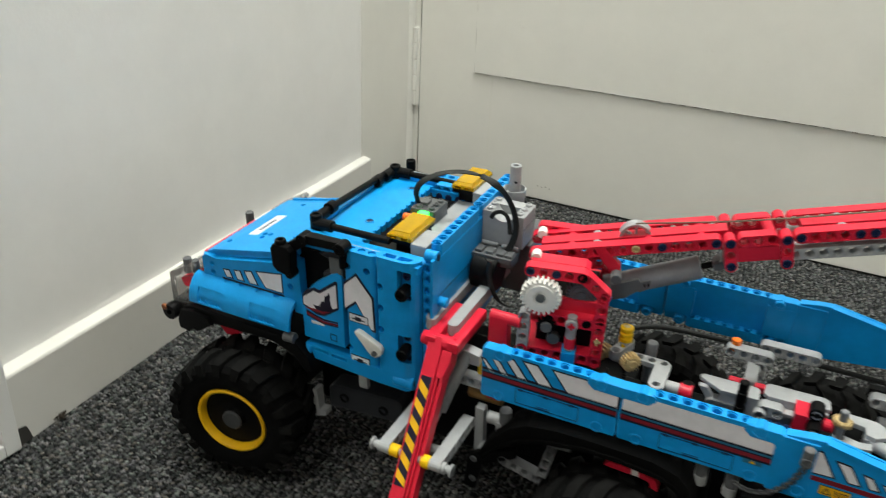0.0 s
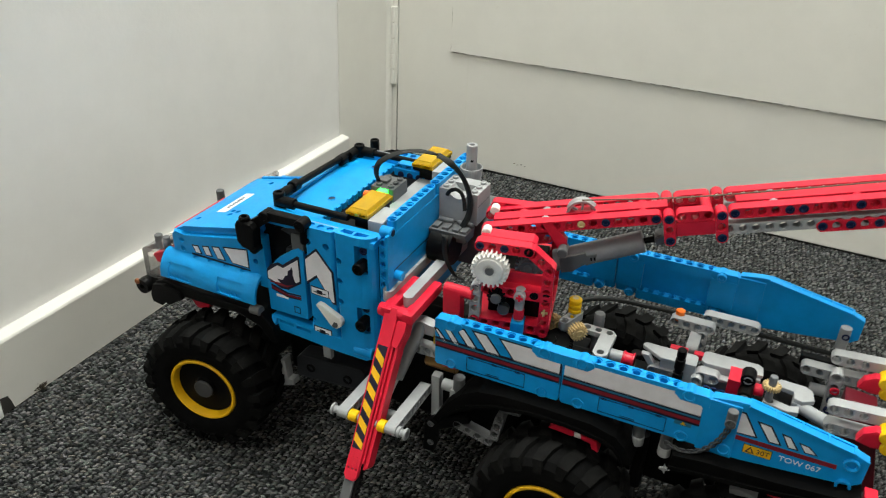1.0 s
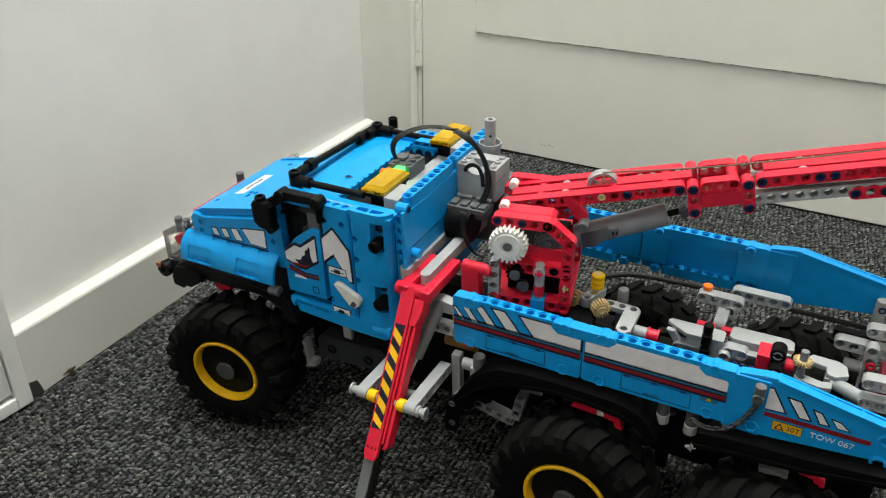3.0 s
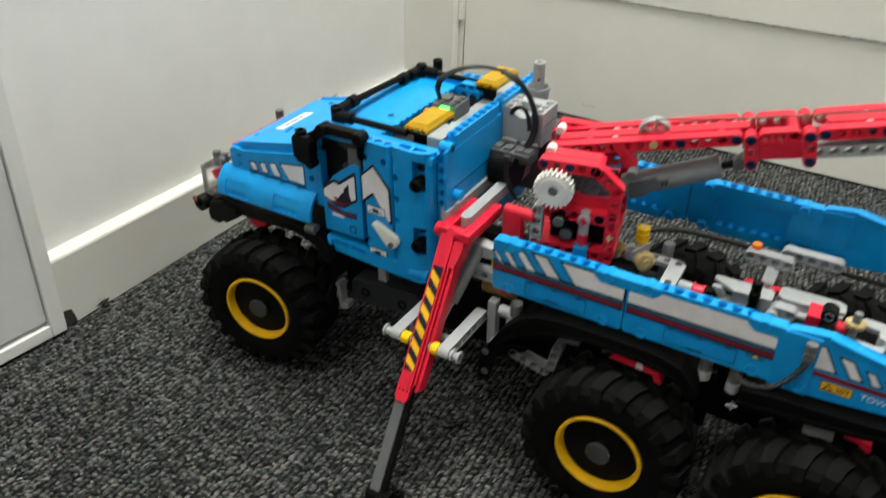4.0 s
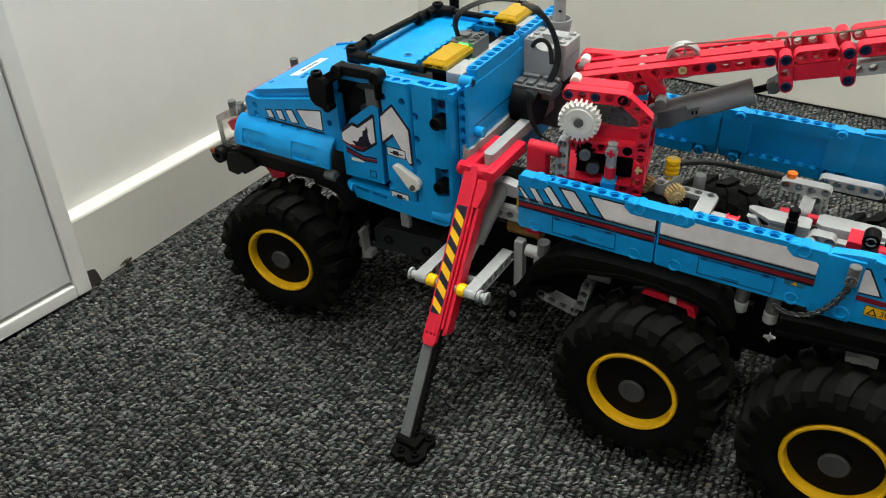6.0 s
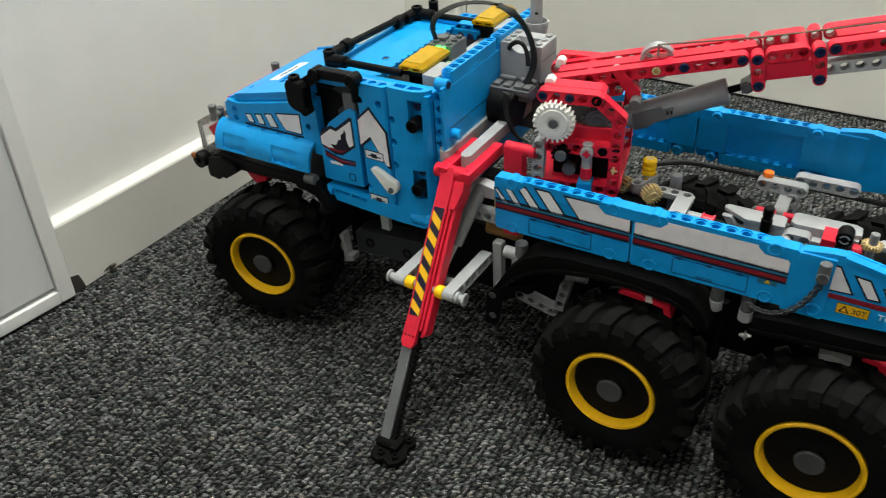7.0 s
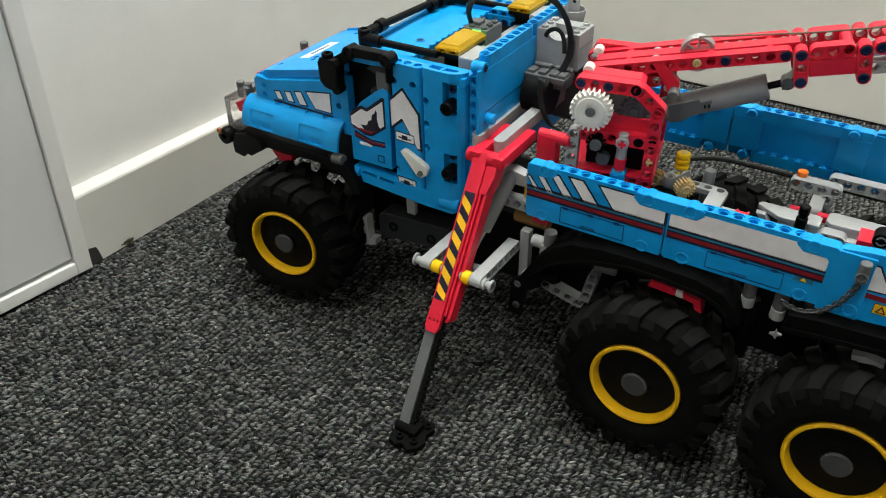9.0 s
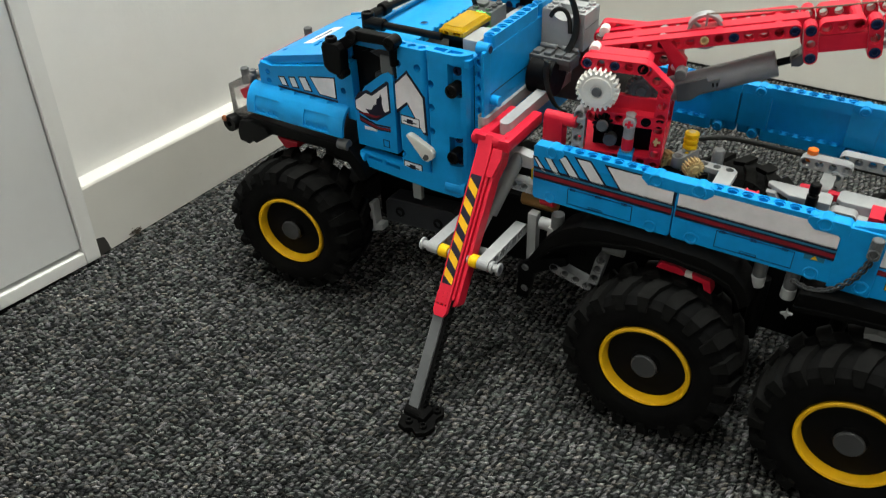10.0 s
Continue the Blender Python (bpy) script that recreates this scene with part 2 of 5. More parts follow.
structure("wall_west", box(-130, -12, -1500, 529, 0, 2400, 0), WALL_PAINT, WALL, "plain wall painted matt white", "wall")
board = [(-14, 0), (0, 0), (0, 63.4), (-0.8, 65.2), (-2.2, 66.0), (-14, 68.6)]
structure("baseboard", prism(board, -78, 537, "y", 0.0), TRIM_PAINT, WALL, "cream-painted wooden baseboard, scuffed along the carpet", "baseboard")
arch = structure("trim", prism([(-130, 529.5), (-11.6, 529.5), (-11.0, 600), (-8.0, 684.5), (-130, 684.5)], 0, 2100, "z"), DOOR_PAINT, WALL, "cream-painted door frame with hinge leaves painted over", "door frame")

part("caulk", prism([(-9.0, 676), (-4.6, 680.0), (-1.4, 685.4), (-9.0, 685.4)], 0, 2040, "z"), DOOR_PAINT, arch)
door = structure("door_1", box(3.2, 840, 0, 40, 2.2, 2030, 1.2), DOOR_PAINT, DOOR, "cream-painted flat door with a raised panel, closed", "door")
rag = random.Random(5)
edge = [(98 + rag.uniform(-0.4, 0.4), 179 + 26 * k) for k in range(60, -1, -1)] + [(99 + 16 * k, 178.6 + rag.uniform(-0.3, 0.3)) for k in range(1, 41)]
panel = part("door_panel", prism(edge + [(742, 1760)], -3.2, 0, "y"), DOOR_PAINT, door, "raised cream panel nailed on the door")
BROWN_MARK = painted("brown_mark_paint", (0.20, 0.17, 0.13), 0.7)
# cracked paint along the panel's lower edge
for k in range(40):
    x0, x1 = 99 + 16 * k, 99 + 16 * k + rag.uniform(6, 15.5)
    part("paint_crack", box(x0, x1, -1.0, -0.12, 177.4, 178.0, 0), BROWN_MARK, door)
# brown pieces painted in as the shadow line of the panel's left edge
for k in range(7):
    z0 = 180 + 17 * k
    part("paint_crack", box(96.9, 97.5, -1.4, -0.12, z0, z0 + rag.uniform(9, 16.5), 0), BROWN_MARK, door)
part("seam_line", box(125.5, 128.3, -0.12, 0.5, 40, 176, 0), painted("grey_seam_paint", (0.79, 0.775, 0.715), 0.5), door)
for x, z in ((214, 22), (220, 21), (226, 22.5), (232, 21)):
    part("scuff", box(x, x + 2.6, -0.12, 0.5, z, z + 1.0, 0), BROWN_MARK, door)
for z0 in (113, 1700):
    hinge = part("hinge", box(-12, 2.6, -1.6, 1.4, z0, z0 + 120, 0.7), DOOR_PAINT, door, "hinge thickly painted over")
    for k in range(5):
        part("knuckle", rod(3.6 + 0.25 * (k % 2), z0 + 24.2 * k, z0 + 24.2 * k + 23.6, "z", 14, (-5.5, -1.6, 0), edge=0.8), DOOR_PAINT, hinge)
# dark strip painted in for the shade between door and jamb
part("edge_gap", box(0.7, 3.1, 4, 30, 0, 2040, 0), DARK_FILL, door)
structure("door_jamb", box(-40, 0.6, 1.2, 34, 0, 2040, 0.3), DOOR_PAINT, DOOR, "cream-painted door jamb", "door frame")
# dark strip painted in for the shade below the door
part("sweep", box(0, 840, 3, 36, -1, 3, 0.3), DARK_FILL, door, "dark strip standing for the shade in the gap under the door")

structure("wall_north", box(-150, 2600, 60, 160, 0, 2400, 0), WALL_PAINT, DOOR, "plain wall painted matt white", "wall")
structure("wall_east", box(2500, 2600, -2600, 900, 0, 2400, 0), BACK_PAINT, None, "plain wall painted pale beige", "wall")
structure("wall_south", box(-1200, 2600, -2600, -2500, 0, 2400, 0), BACK_PAINT, None, "plain wall painted pale beige", "wall")
structure("wall_west_far", box(-1200, -1100, -2600, -1400, 0, 2400, 0), WALL_PAINT, None, "plain wall painted matt white", "wall")
structure("ceiling", box(-1200, 2600, -2600, 1000, 2400, 2440, 0), CEIL_PAINT, None, "plain white ceiling", "ceiling")


# ---- carpet ----
def carpet_material(name, base, flecks):
    m, nt, nodes, links, bsdf = material(name)
    geo = nodes.new("ShaderNodeNewGeometry")
    if flecks:
        r = ramp(nt, geo.outputs["Random Per Island"], [(0.0, (0.011, 0.013, 0.013)), (0.25, (0.034, 0.038, 0.038)), (0.55, (0.074, 0.080, 0.078)), (0.85, (0.138, 0.147, 0.143)), (1.0, (0.22, 0.23, 0.22))])
        n = noise_node(nt, 9.0, 4.0, 0.6)
        r2 = ramp(nt, n.outputs["Fac"], [(0.3, (0.78, 0.78, 0.78)), (0.7, (1.2, 1.2, 1.2))])
        mix = nodes.new("ShaderNodeMix")
        mix.data_type, mix.blend_type = "RGBA", "MULTIPLY"
        mix.inputs[0].default_value = 1.0
        links.new(r.outputs[0], mix.inputs[6])
        links.new(r2.outputs[0], mix.inputs[7])
        n3 = noise_node(nt, 1500.0, 2.0, 0.6)
        r3 = ramp(nt, n3.outputs["Fac"], [(0.3, (0.6, 0.6, 0.6)), (0.7, (1.35, 1.35, 1.35))])
        mix2 = nodes.new("ShaderNodeMix")
        mix2.data_type, mix2.blend_type = "RGBA", "MULTIPLY"
        mix2.inputs[0].default_value = 1.0
        links.new(mix.outputs[2], mix2.inputs[6])
        links.new(r3.outputs[0], mix2.inputs[7])
        # each strand leans a little to brown, violet or green
        spin = nodes.new("ShaderNodeMath")
        spin.operation = "MULTIPLY"
        spin.inputs[1].default_value = 37.0
        links.new(geo.outputs["Random Per Island"], spin.inputs[0])
        frac = nodes.new("ShaderNodeMath")
        frac.operation = "FRACT"
        links.new(spin.outputs[0], frac.inputs[0])
        r4 = ramp(nt, frac.outputs[0], [(0.0, (1.16, 1.0, 0.90)), (0.35, (1.06, 0.97, 1.08)), (0.7, (1.04, 1.0, 1.0)), (1.0, (0.96, 1.03, 0.98))])
        mix3 = nodes.new("ShaderNodeMix")
        mix3.data_type, mix3.blend_type = "RGBA", "MULTIPLY"
        mix3.inputs[0].default_value = 1.0
        links.new(mix2.outputs[2], mix3.inputs[6])
        links.new(r4.outputs[0], mix3.inputs[7])
        links.new(mix3.outputs[2], bsdf.inputs["Base Color"])
    else:
        n = noise_node(nt, 220.0, 4.0, 0.7)
        r = ramp(nt, n.outputs["Fac"], [(0.3, tuple(c * 0.5 for c in base)), (0.7, base)])
        links.new(r.outputs[0], bsdf.inputs["Base Color"])
    bsdf.inputs["Roughness"].default_value = 0.95
    bsdf.inputs["Specular IOR Level"].default_value = 0.15
    return m


floor_bm = box(-1200, 2600, -2600, 1000, -60, -3.0, 0)
structure("floor", floor_bm, carpet_material("carpet_backing", (0.014, 0.015, 0.015), False), None, "dark grey carpeted floor", "floor")


def carpet_tufts():
    """Loop pile in rows along the wall: short slanting loops of yarn, joined into one mesh."""
    rng = np.random.default_rng(7)
    px, py = 4.9, 3.9
    xs, ys = np.arange(-470, 620, px), np.arange(-330, 690, py)
    X, Y = np.meshgrid(xs, ys, indexing="ij")
    Y = Y + (np.arange(len(xs)) % 2)[:, None] * py * 0.5 + rng.normal(0, 0.25, len(xs))[:, None] + np.cumsum(rng.normal(0, 0.2, X.shape), axis=1) * 0.12
    n = X.size
    X, Y = X.ravel() + rng.normal(0, 0.24, n), Y.ravel() + rng.normal(0, 0.28, n)
    c, s = math.cos(radians(3.7)), math.sin(radians(3.7))
    X, Y = c * X - s * Y, s * X + c * Y
    keep = (X > -392 - 0.065 * Y) & (Y < 690 - 0.045 * X)
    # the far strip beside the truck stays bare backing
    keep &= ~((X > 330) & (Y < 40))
    X, Y = X[keep], Y[keep]
    n = len(X)
    # three strands of yarn to each knot
    turn = np.repeat(radians(34) + rng.normal(0, 0.26, n), 3) + rng.normal(0, 0.24, 3 * n)
    side = np.tile([-1.15, 0.0, 1.15], n) + rng.normal(0, 0.2, 3 * n)
    X, Y = np.repeat(X, 3) - np.sin(turn) * side + rng.normal(0, 0.35, 3 * n), np.repeat(Y, 3) + np.cos(turn) * side
    n *= 3
    ln, wd, ht = rng.uniform(1.8, 2.9, n), rng.uniform(0.48, 0.82, n), rng.uniform(0.3, 2.2, n)
    sides = 4
    ring = np.array([(math.cos(a), math.sin(a)) for a in np.linspace(0, 2 * math.pi, sides + 1)[:-1]])
    local = np.concatenate([np.c_[ring * 0.8, np.full(sides, -1.2)], np.c_[ring, np.full(sides, 0.45)], [[0.1, 0, 1.0]]])
    lx = local[None, :, 0] * ln[:, None]
    ly = local[None, :, 1] * wd[:, None]
    lz = local[None, :, 2] * np.where(local[None, :, 2] > 0, ht[:, None], 1.0)
    lz = lz + lx * rng.normal(0.05, 0.22, n)[:, None] * (local[None, :, 2] > 0)
    ct, st = np.cos(turn)[:, None], np.sin(turn)[:, None]
    co = np.stack([X[:, None] + ct * lx - st * ly, Y[:, None] + st * lx + ct * ly, lz - 1.9], -1).reshape(-1, 3) * MM
    tri = []
    for i in range(sides):
        j = (i + 1) % sides
        tri += [(i, j, sides + j), (i, sides + j, sides + i)]
        tri += [(sides + i, sides + j, 2 * sides)]
    faces = (np.arange(n)[:, None, None] * (2 * sides + 1) + np.array(tri)[None]).reshape(-1, 3)
    me = bpy.data.meshes.new("carpet_pile")
    me.vertices.add(len(co))
    me.vertices.foreach_set("co", co.ravel())
    me.loops.add(faces.size)
    me.loops.foreach_set("vertex_index", faces.ravel())
    me.polygons.add(len(faces))
    me.polygons.foreach_set("loop_start", np.arange(0, faces.size, 3))
    me.polygons.foreach_set("use_smooth", np.ones(len(faces), dtype=bool))
    me.update(calc_edges=True)
    me.validate()
    ob = part_mesh("carpet_pile", me, carpet_material("carpet_yarn", (0.06, 0.06, 0.06), True))
    return tagged(ob, "charcoal and grey flecked loop-pile carpet", "carpet", kind="stuff")


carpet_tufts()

# ---- white cabinet beside the baseboard ----
cab_root = new("cabinet")
cab_root.matrix_world = at(-376.5, -81, 0, 0, 0, -1.5)
tagged(cab_root, "white laminate cabinet with a framed door, standing by the wall", "cabinet")
part("body", box(-420, -18, -620, -1, 6, 760, 1.0), CAB_PAINT, cab_root)
part("door", box(-18.5, -3, -600, -14, 17, 742, 0.8), CAB_PAINT, cab_root, "flat grey-white door panel")
part("door_stile", box(-18, 0, -13, 0, 2, 760, 1.2), CAB_FRAME, cab_root)
part("bottom_rail", box(-18, 0, -620, -13.4, 2, 13, 1.2), CAB_FRAME, cab_root)
part("top_rail", box(-18, 0, -620, -13.4, 745, 760, 1.2), CAB_FRAME, cab_root)
part("plinth", box(-400, -22, -600, -10, 0, 6, 0), DARK_FILL, cab_root)
structure("skirting_end", prism([(-80, 0), (-66.8, 0), (-68.4, 8), (-70.6, 14.5), (-80, 17)], -3, 0.4, "x"), DARK_FILL, WALL, "dark patch low at the end of the baseboard by the carpet", "baseboard")


def lint(x, y, r, seed, mat, label):
    """A pinch of tangled strands lying on the pile, standing in for a dark dent."""
    rng = random.Random(seed)
    bm = bmesh.new()
    for k in range(26):
        pts = [(x + rng.gauss(0, r * 0.7), y + rng.gauss(0, r), 0.8 + abs(rng.gauss(0, r * 0.8))) for _ in range(4)]
        tube(pts, 0.35, 5, bm=bm)
    return tagged(part("lint", bm, mat), label, "lint")


DENT_STRANDS = plastic("brown_dent_strands", (0.06, 0.048, 0.036), rough=0.9, vary=0.4, bump=0.0)
# dark strands added in place of a dent at the baseboard's foot
lint(-386.0, -38, 3.4, 3, DENT_STRANDS, "small brown tangle of strands standing in for a dark dent by the baseboard")

# ---- the toy tow truck ----
# x runs to the rear, y to the far side, z up; the body leans 4 degrees on its springs.
truck = new("toy_tow_truck")
tagged(truck, "blue and red toy tow truck on carpet with stabiliser leg out", "toy truck")
LEAN4 = at(0, 0, 150) @ pose(0, 0, 0, 4.0, 0, 0) @ at(0, 0, -150)


def bpart(name, bm, mat, label="", m=None):
    """A part of the leaning body."""
    return part(name, bm, mat, truck, label, LEAN4 @ (m or Matrix()))


# wheels
def tyre_mesh():
    bm = lathe([(28.3, -16.5), (29.5, -19.6), (33, -21.4), (38, -22), (45.0, -20.6), (49.0, -17), (50.2, -8), (50.4, 0), (50.2, 8), (49.0, 17), (45.0, 20.6), (38, 22), (33, 21.4), (29.5, 19.6), (28.3, 16.5), (27.5, 12), (27.5, -12)], 48, "y", closed=True)
    return bm


def lug_mesh():
    """Two rows of slanting lugs that run down over the tyre's shoulders."""
    bm = bmesh.new()
    lugs = 20
    for side in (-1, 1):
        for k in range(lugs):
            a0 = 2 * math.pi * (k + (0.5 if side > 0 else 0)) / lugs
            lo, hi = [], []
            for (da, y) in ((-0.075, 1.5), (0.085, 1.5), (0.16, 11), (0.19, 20.8), (0.05, 21.4), (0.0, 11)):
                for store, r in ((lo, 46.0 if y > 19 else 48.6), (hi, 51.6 if y > 19 else 53.4)):
                    a = a0 + da
                    store.append(bm.verts.new((r * math.cos(a), side * y, r * math.sin(a))))
            bm.faces.new(hi)
            for i in range(6):
                j = (i + 1) % 6
                bm.faces.new((lo[i], lo[j], hi[j], hi[i]))
            # the lug runs down the shoulder
            q = []
            for (da, y, r) in ((0.19, 20.8, 51.6), (0.05, 21.4, 51.6), (0.06, 23.2, 42.5), (0.17, 23.2, 42.5)):
                q.append(bm.verts.new((r * math.cos(a0 + da), side * y, r * math.sin(a0 + da))))
            bm.faces.new(q)
            for a, b in ((1, 2), (3, 0), (2, 3)):
                in1 = [bm.verts.new((v.co.x * 0.995, v.co.y - side * 3.4, v.co.z * 0.995)) for v in (q[a], q[b])]
                bm.faces.new((q[a], q[b], in1[1], in1[0]))
    return bm


WHEEL = {}


def wheel(x, y, z, spin, flip=False, steer=0, camber=0):
    m = at(x, y, z, 0, 0, steer) @ pose(0, 0, 0, camber, 0, 180 if flip else 0) @ pose(0, 0, 0, 0, spin, 0)
    if not WHEEL:
        hubbm = lathe([(5, -18.0), (8.2, -17.4), (9.0, -14.5), (17, -13.0), (24.0, -14.0), (25.5, -12), (25.8, 10), (5, 11)], 40)
        w = smooth(part("wheel", hubbm, BLACK, truck, "black wheel with yellow rim", m))
        t = smooth(part("tyre", tyre_mesh(), RUBBER, w, "chunky black rubber tractor tyre"), 25)
        lug = smooth(part("tread", lug_mesh(), LIT_RUBBER, w, "black lugged tread, coloured lighter where light falls on it"), 25)
        r = smooth(part("rim", lathe([(24.2, -6), (24.4, -13.0), (25.0, -18.4), (25.8, -19.9), (27.2, -20.3), (28.2, -19.4), (28.3, -15), (27.8, 15), (25, 15)], 48, closed=True), RIM, w, "yellow plastic rim"))
        cap = smooth(part("hub_cap", lathe([(2.0, -19.2), (7.2, -19.2), (8.0, -18.4), (8.0, -13)], 24), HUB_GREY, w, "dark grey hub cap"))
        WHEEL["parts"] = [("tyre", t), ("tread", lug), ("rim", r), ("hub_cap", cap)]
        WHEEL["hub"] = w
        return w
    w = part_mesh("wheel", WHEEL["hub"].data, None, truck, "black wheel with yellow rim", m)
    for n, o in WHEEL["parts"]:
        part_mesh(n, o.data, None, w, o["label"] if "label" in o.keys() else "")
    return w


NEAR_Y, FAR_Y = -6.5, 158.5
for k, (x, z, steer, camber) in enumerate(((-209.6, 56.6, 9, 3), (73.8, 52.8, 0, 0), (188.4, 52.4, 0, 0))):
    wheel(x, NEAR_Y, z, 17 * k, False, steer, camber)
    wheel(x, FAR_Y, 58.0, 31 * k + 8, True, steer, 0)

# ---- small helpers for the truck ----
def plate(pts, mat, parent, y0, y1, name="decal", label="", m=None):
    return part(name, prism(pts, y0, y1, "y"), mat, parent, label, m)


def lettering(words, size, mat, parent, m, name="lettering"):
    """Raised printing in the built-in font, lying in the xz plane and read from -y."""
    cu = bpy.data.curves.new(name, "FONT")
    cu.body, cu.size, cu.extrude, cu.align_x, cu.align_y = words, size * MM, 0.00012, "CENTER", "CENTER"
    ob = new("temporary", cu)
    bpy.context.view_layer.update()
    me = bpy.data.meshes.new_from_object(ob.evaluated_get(bpy.context.evaluated_depsgraph_get()))
    bpy.data.objects.remove(ob)
    bpy.data.curves.remove(cu)
    me.materials.clear()
    return part_mesh(name, me, mat, parent, "", m @ pose(0, 0, 0, 90, 0, 0))


def gear(teeth, r, width, mat, parent, m, name="gear", label="", bevelled=0.0, bore=True):
    """A toothed wheel along y with a raised hub."""
    bm = bmesh.new()
    prof = []
    for k in range(teeth):
        for da, rr in ((-0.30, r - 2.2), (-0.16, r), (0.16, r), (0.30, r - 2.2)):
            a = 2 * math.pi * (k + da) / teeth
            prof.append((rr * math.cos(a), rr * math.sin(a)))
    prism(prof, -width / 2, width / 2, "y", 0, bm)
    lathe([(r - 3.6, -width / 2 - 0.1), (r - 4.0, -width / 2 - 0.8), (r * 0.36, -width / 2 - 0.8), (r * 0.34, -width / 2 - 0.2)], 28, "y", bm)
    lathe([(r * 0.34, width / 2 + 0.1), (r * 0.3, width / 2 + 0.9), (1.0, width / 2 + 0.9)], 28, "y", bm)
    g = part(name, bm, mat, parent, label, m)
    if bore:
        part("axle_end", rod(3.0, -width / 2 - 1.4, -width / 2, "y", 16), DGREY, g)
    return g


def joiner(a, b, r, mat, parent, name="axle", seg=16, m=None, label=""):
    """A round rod from a to b."""
    a, b = Vector(a), Vector(b)
    d = b - a
    mm = Matrix.Translation(a * MM) @ d.to_track_quat("Z", "Y").to_matrix().to_4x4()
    if m is not None:
        mm = m @ mm
    return smooth(part(name, rod(r, 0, d.length, "z", seg), mat, parent, label, mm))


def studs(points, z, mat, parent, m=None, r=2.4, h=1.7):
    for x, y in points:
        part("stud", lathe([(r, z), (r, z + h - 0.3), (r - 0.3, z + h), (1.4, z + h), (1.4, z + h - 0.5)], 16, "z", None, (x, y, 0)), mat, parent)


def outline(x0, x1, z0, z1, w, y0, y1, mat, parent):
    for a in ((x0, x1, z0, z0 + w), (x0, x1, z1 - w, z1), (x0, x0 + w, z0, z1), (x1 - w, x1, z0, z1)):
        part("printed_line", prism([(a[0], a[2]), (a[1], a[2]), (a[1], a[3]), (a[0], a[3])], y0, y1, "y"), mat, parent)


# ---- chassis ----
chassis = bpart("chassis", box(-236, 236, 50, 96, 74, 104, 2), BLACK, "black and dark grey chassis between the wheels")
for x in (-207.5, 75.5, 187.5):
    part("axle_casing", rod(10, 6, 146, "y", 16, (x, 0, 52.5)), BLACK, truck)
    part("suspension_block", box(x - 13, x + 13, 34, 118, 44, 66, 2), BLACK, truck)
for x in (95, 165, 120):
    joiner((x, 30, 60), (x, 30, 104), 4.5, BLACK, truck, "shock_absorber")
    joiner((x, 122, 60), (x, 122, 104), 4.5, BLACK, truck, "shock_absorber")
# black sheet added for the deep shade behind the wheels
bpart("side_frame", box(-20, 240, 30, 40, 62, 126, 1.0), BLACK, "black filler behind the wheels in place of the dark gap")
# dark tank behind the front wheel
tank = bpart("side_tank", prism([(-152, 56), (-88, 62), (-88, 80), (-92, 83), (-148, 78), (-152, 74)], 18, 34, "y", 2.0), INKY, "near-black side tank")
# added block: stands for the dark below and stops light from the far side
bpart("underside", box(-172, 60, 38, 114, 44, 100, 2), BLACK, "black block added under the chassis to darken the carpet below")
for x, z in ((-138, 68.5), (-104, 69)):
    pin(BLACK, tank, at(x, 18.4, z), 4.2, 1.4)
step = bpart("step_bracket", prism([(-163, 46), (-152, 50), (-152, 55), (-158, 54), (-159, 73), (-163, 72)], 12, 20, "y", 0.6), GREY, "light grey step bracket")
joiner((-205, 18, 93), (-170, 20, 64), 1.2, BLACK, truck, "link_rod", m=LEAN4)
bpart("hanger", box(-119, -112, 10, 14, 92, 114, 0.5), GREY)
bpart("front_axle_stub", lathe([(2.2, -159.5), (3.6, -159.5), (3.9, -160), (3.9, -168)], 20, "x", None, (0, -6.6, 131.8)), DGREY)

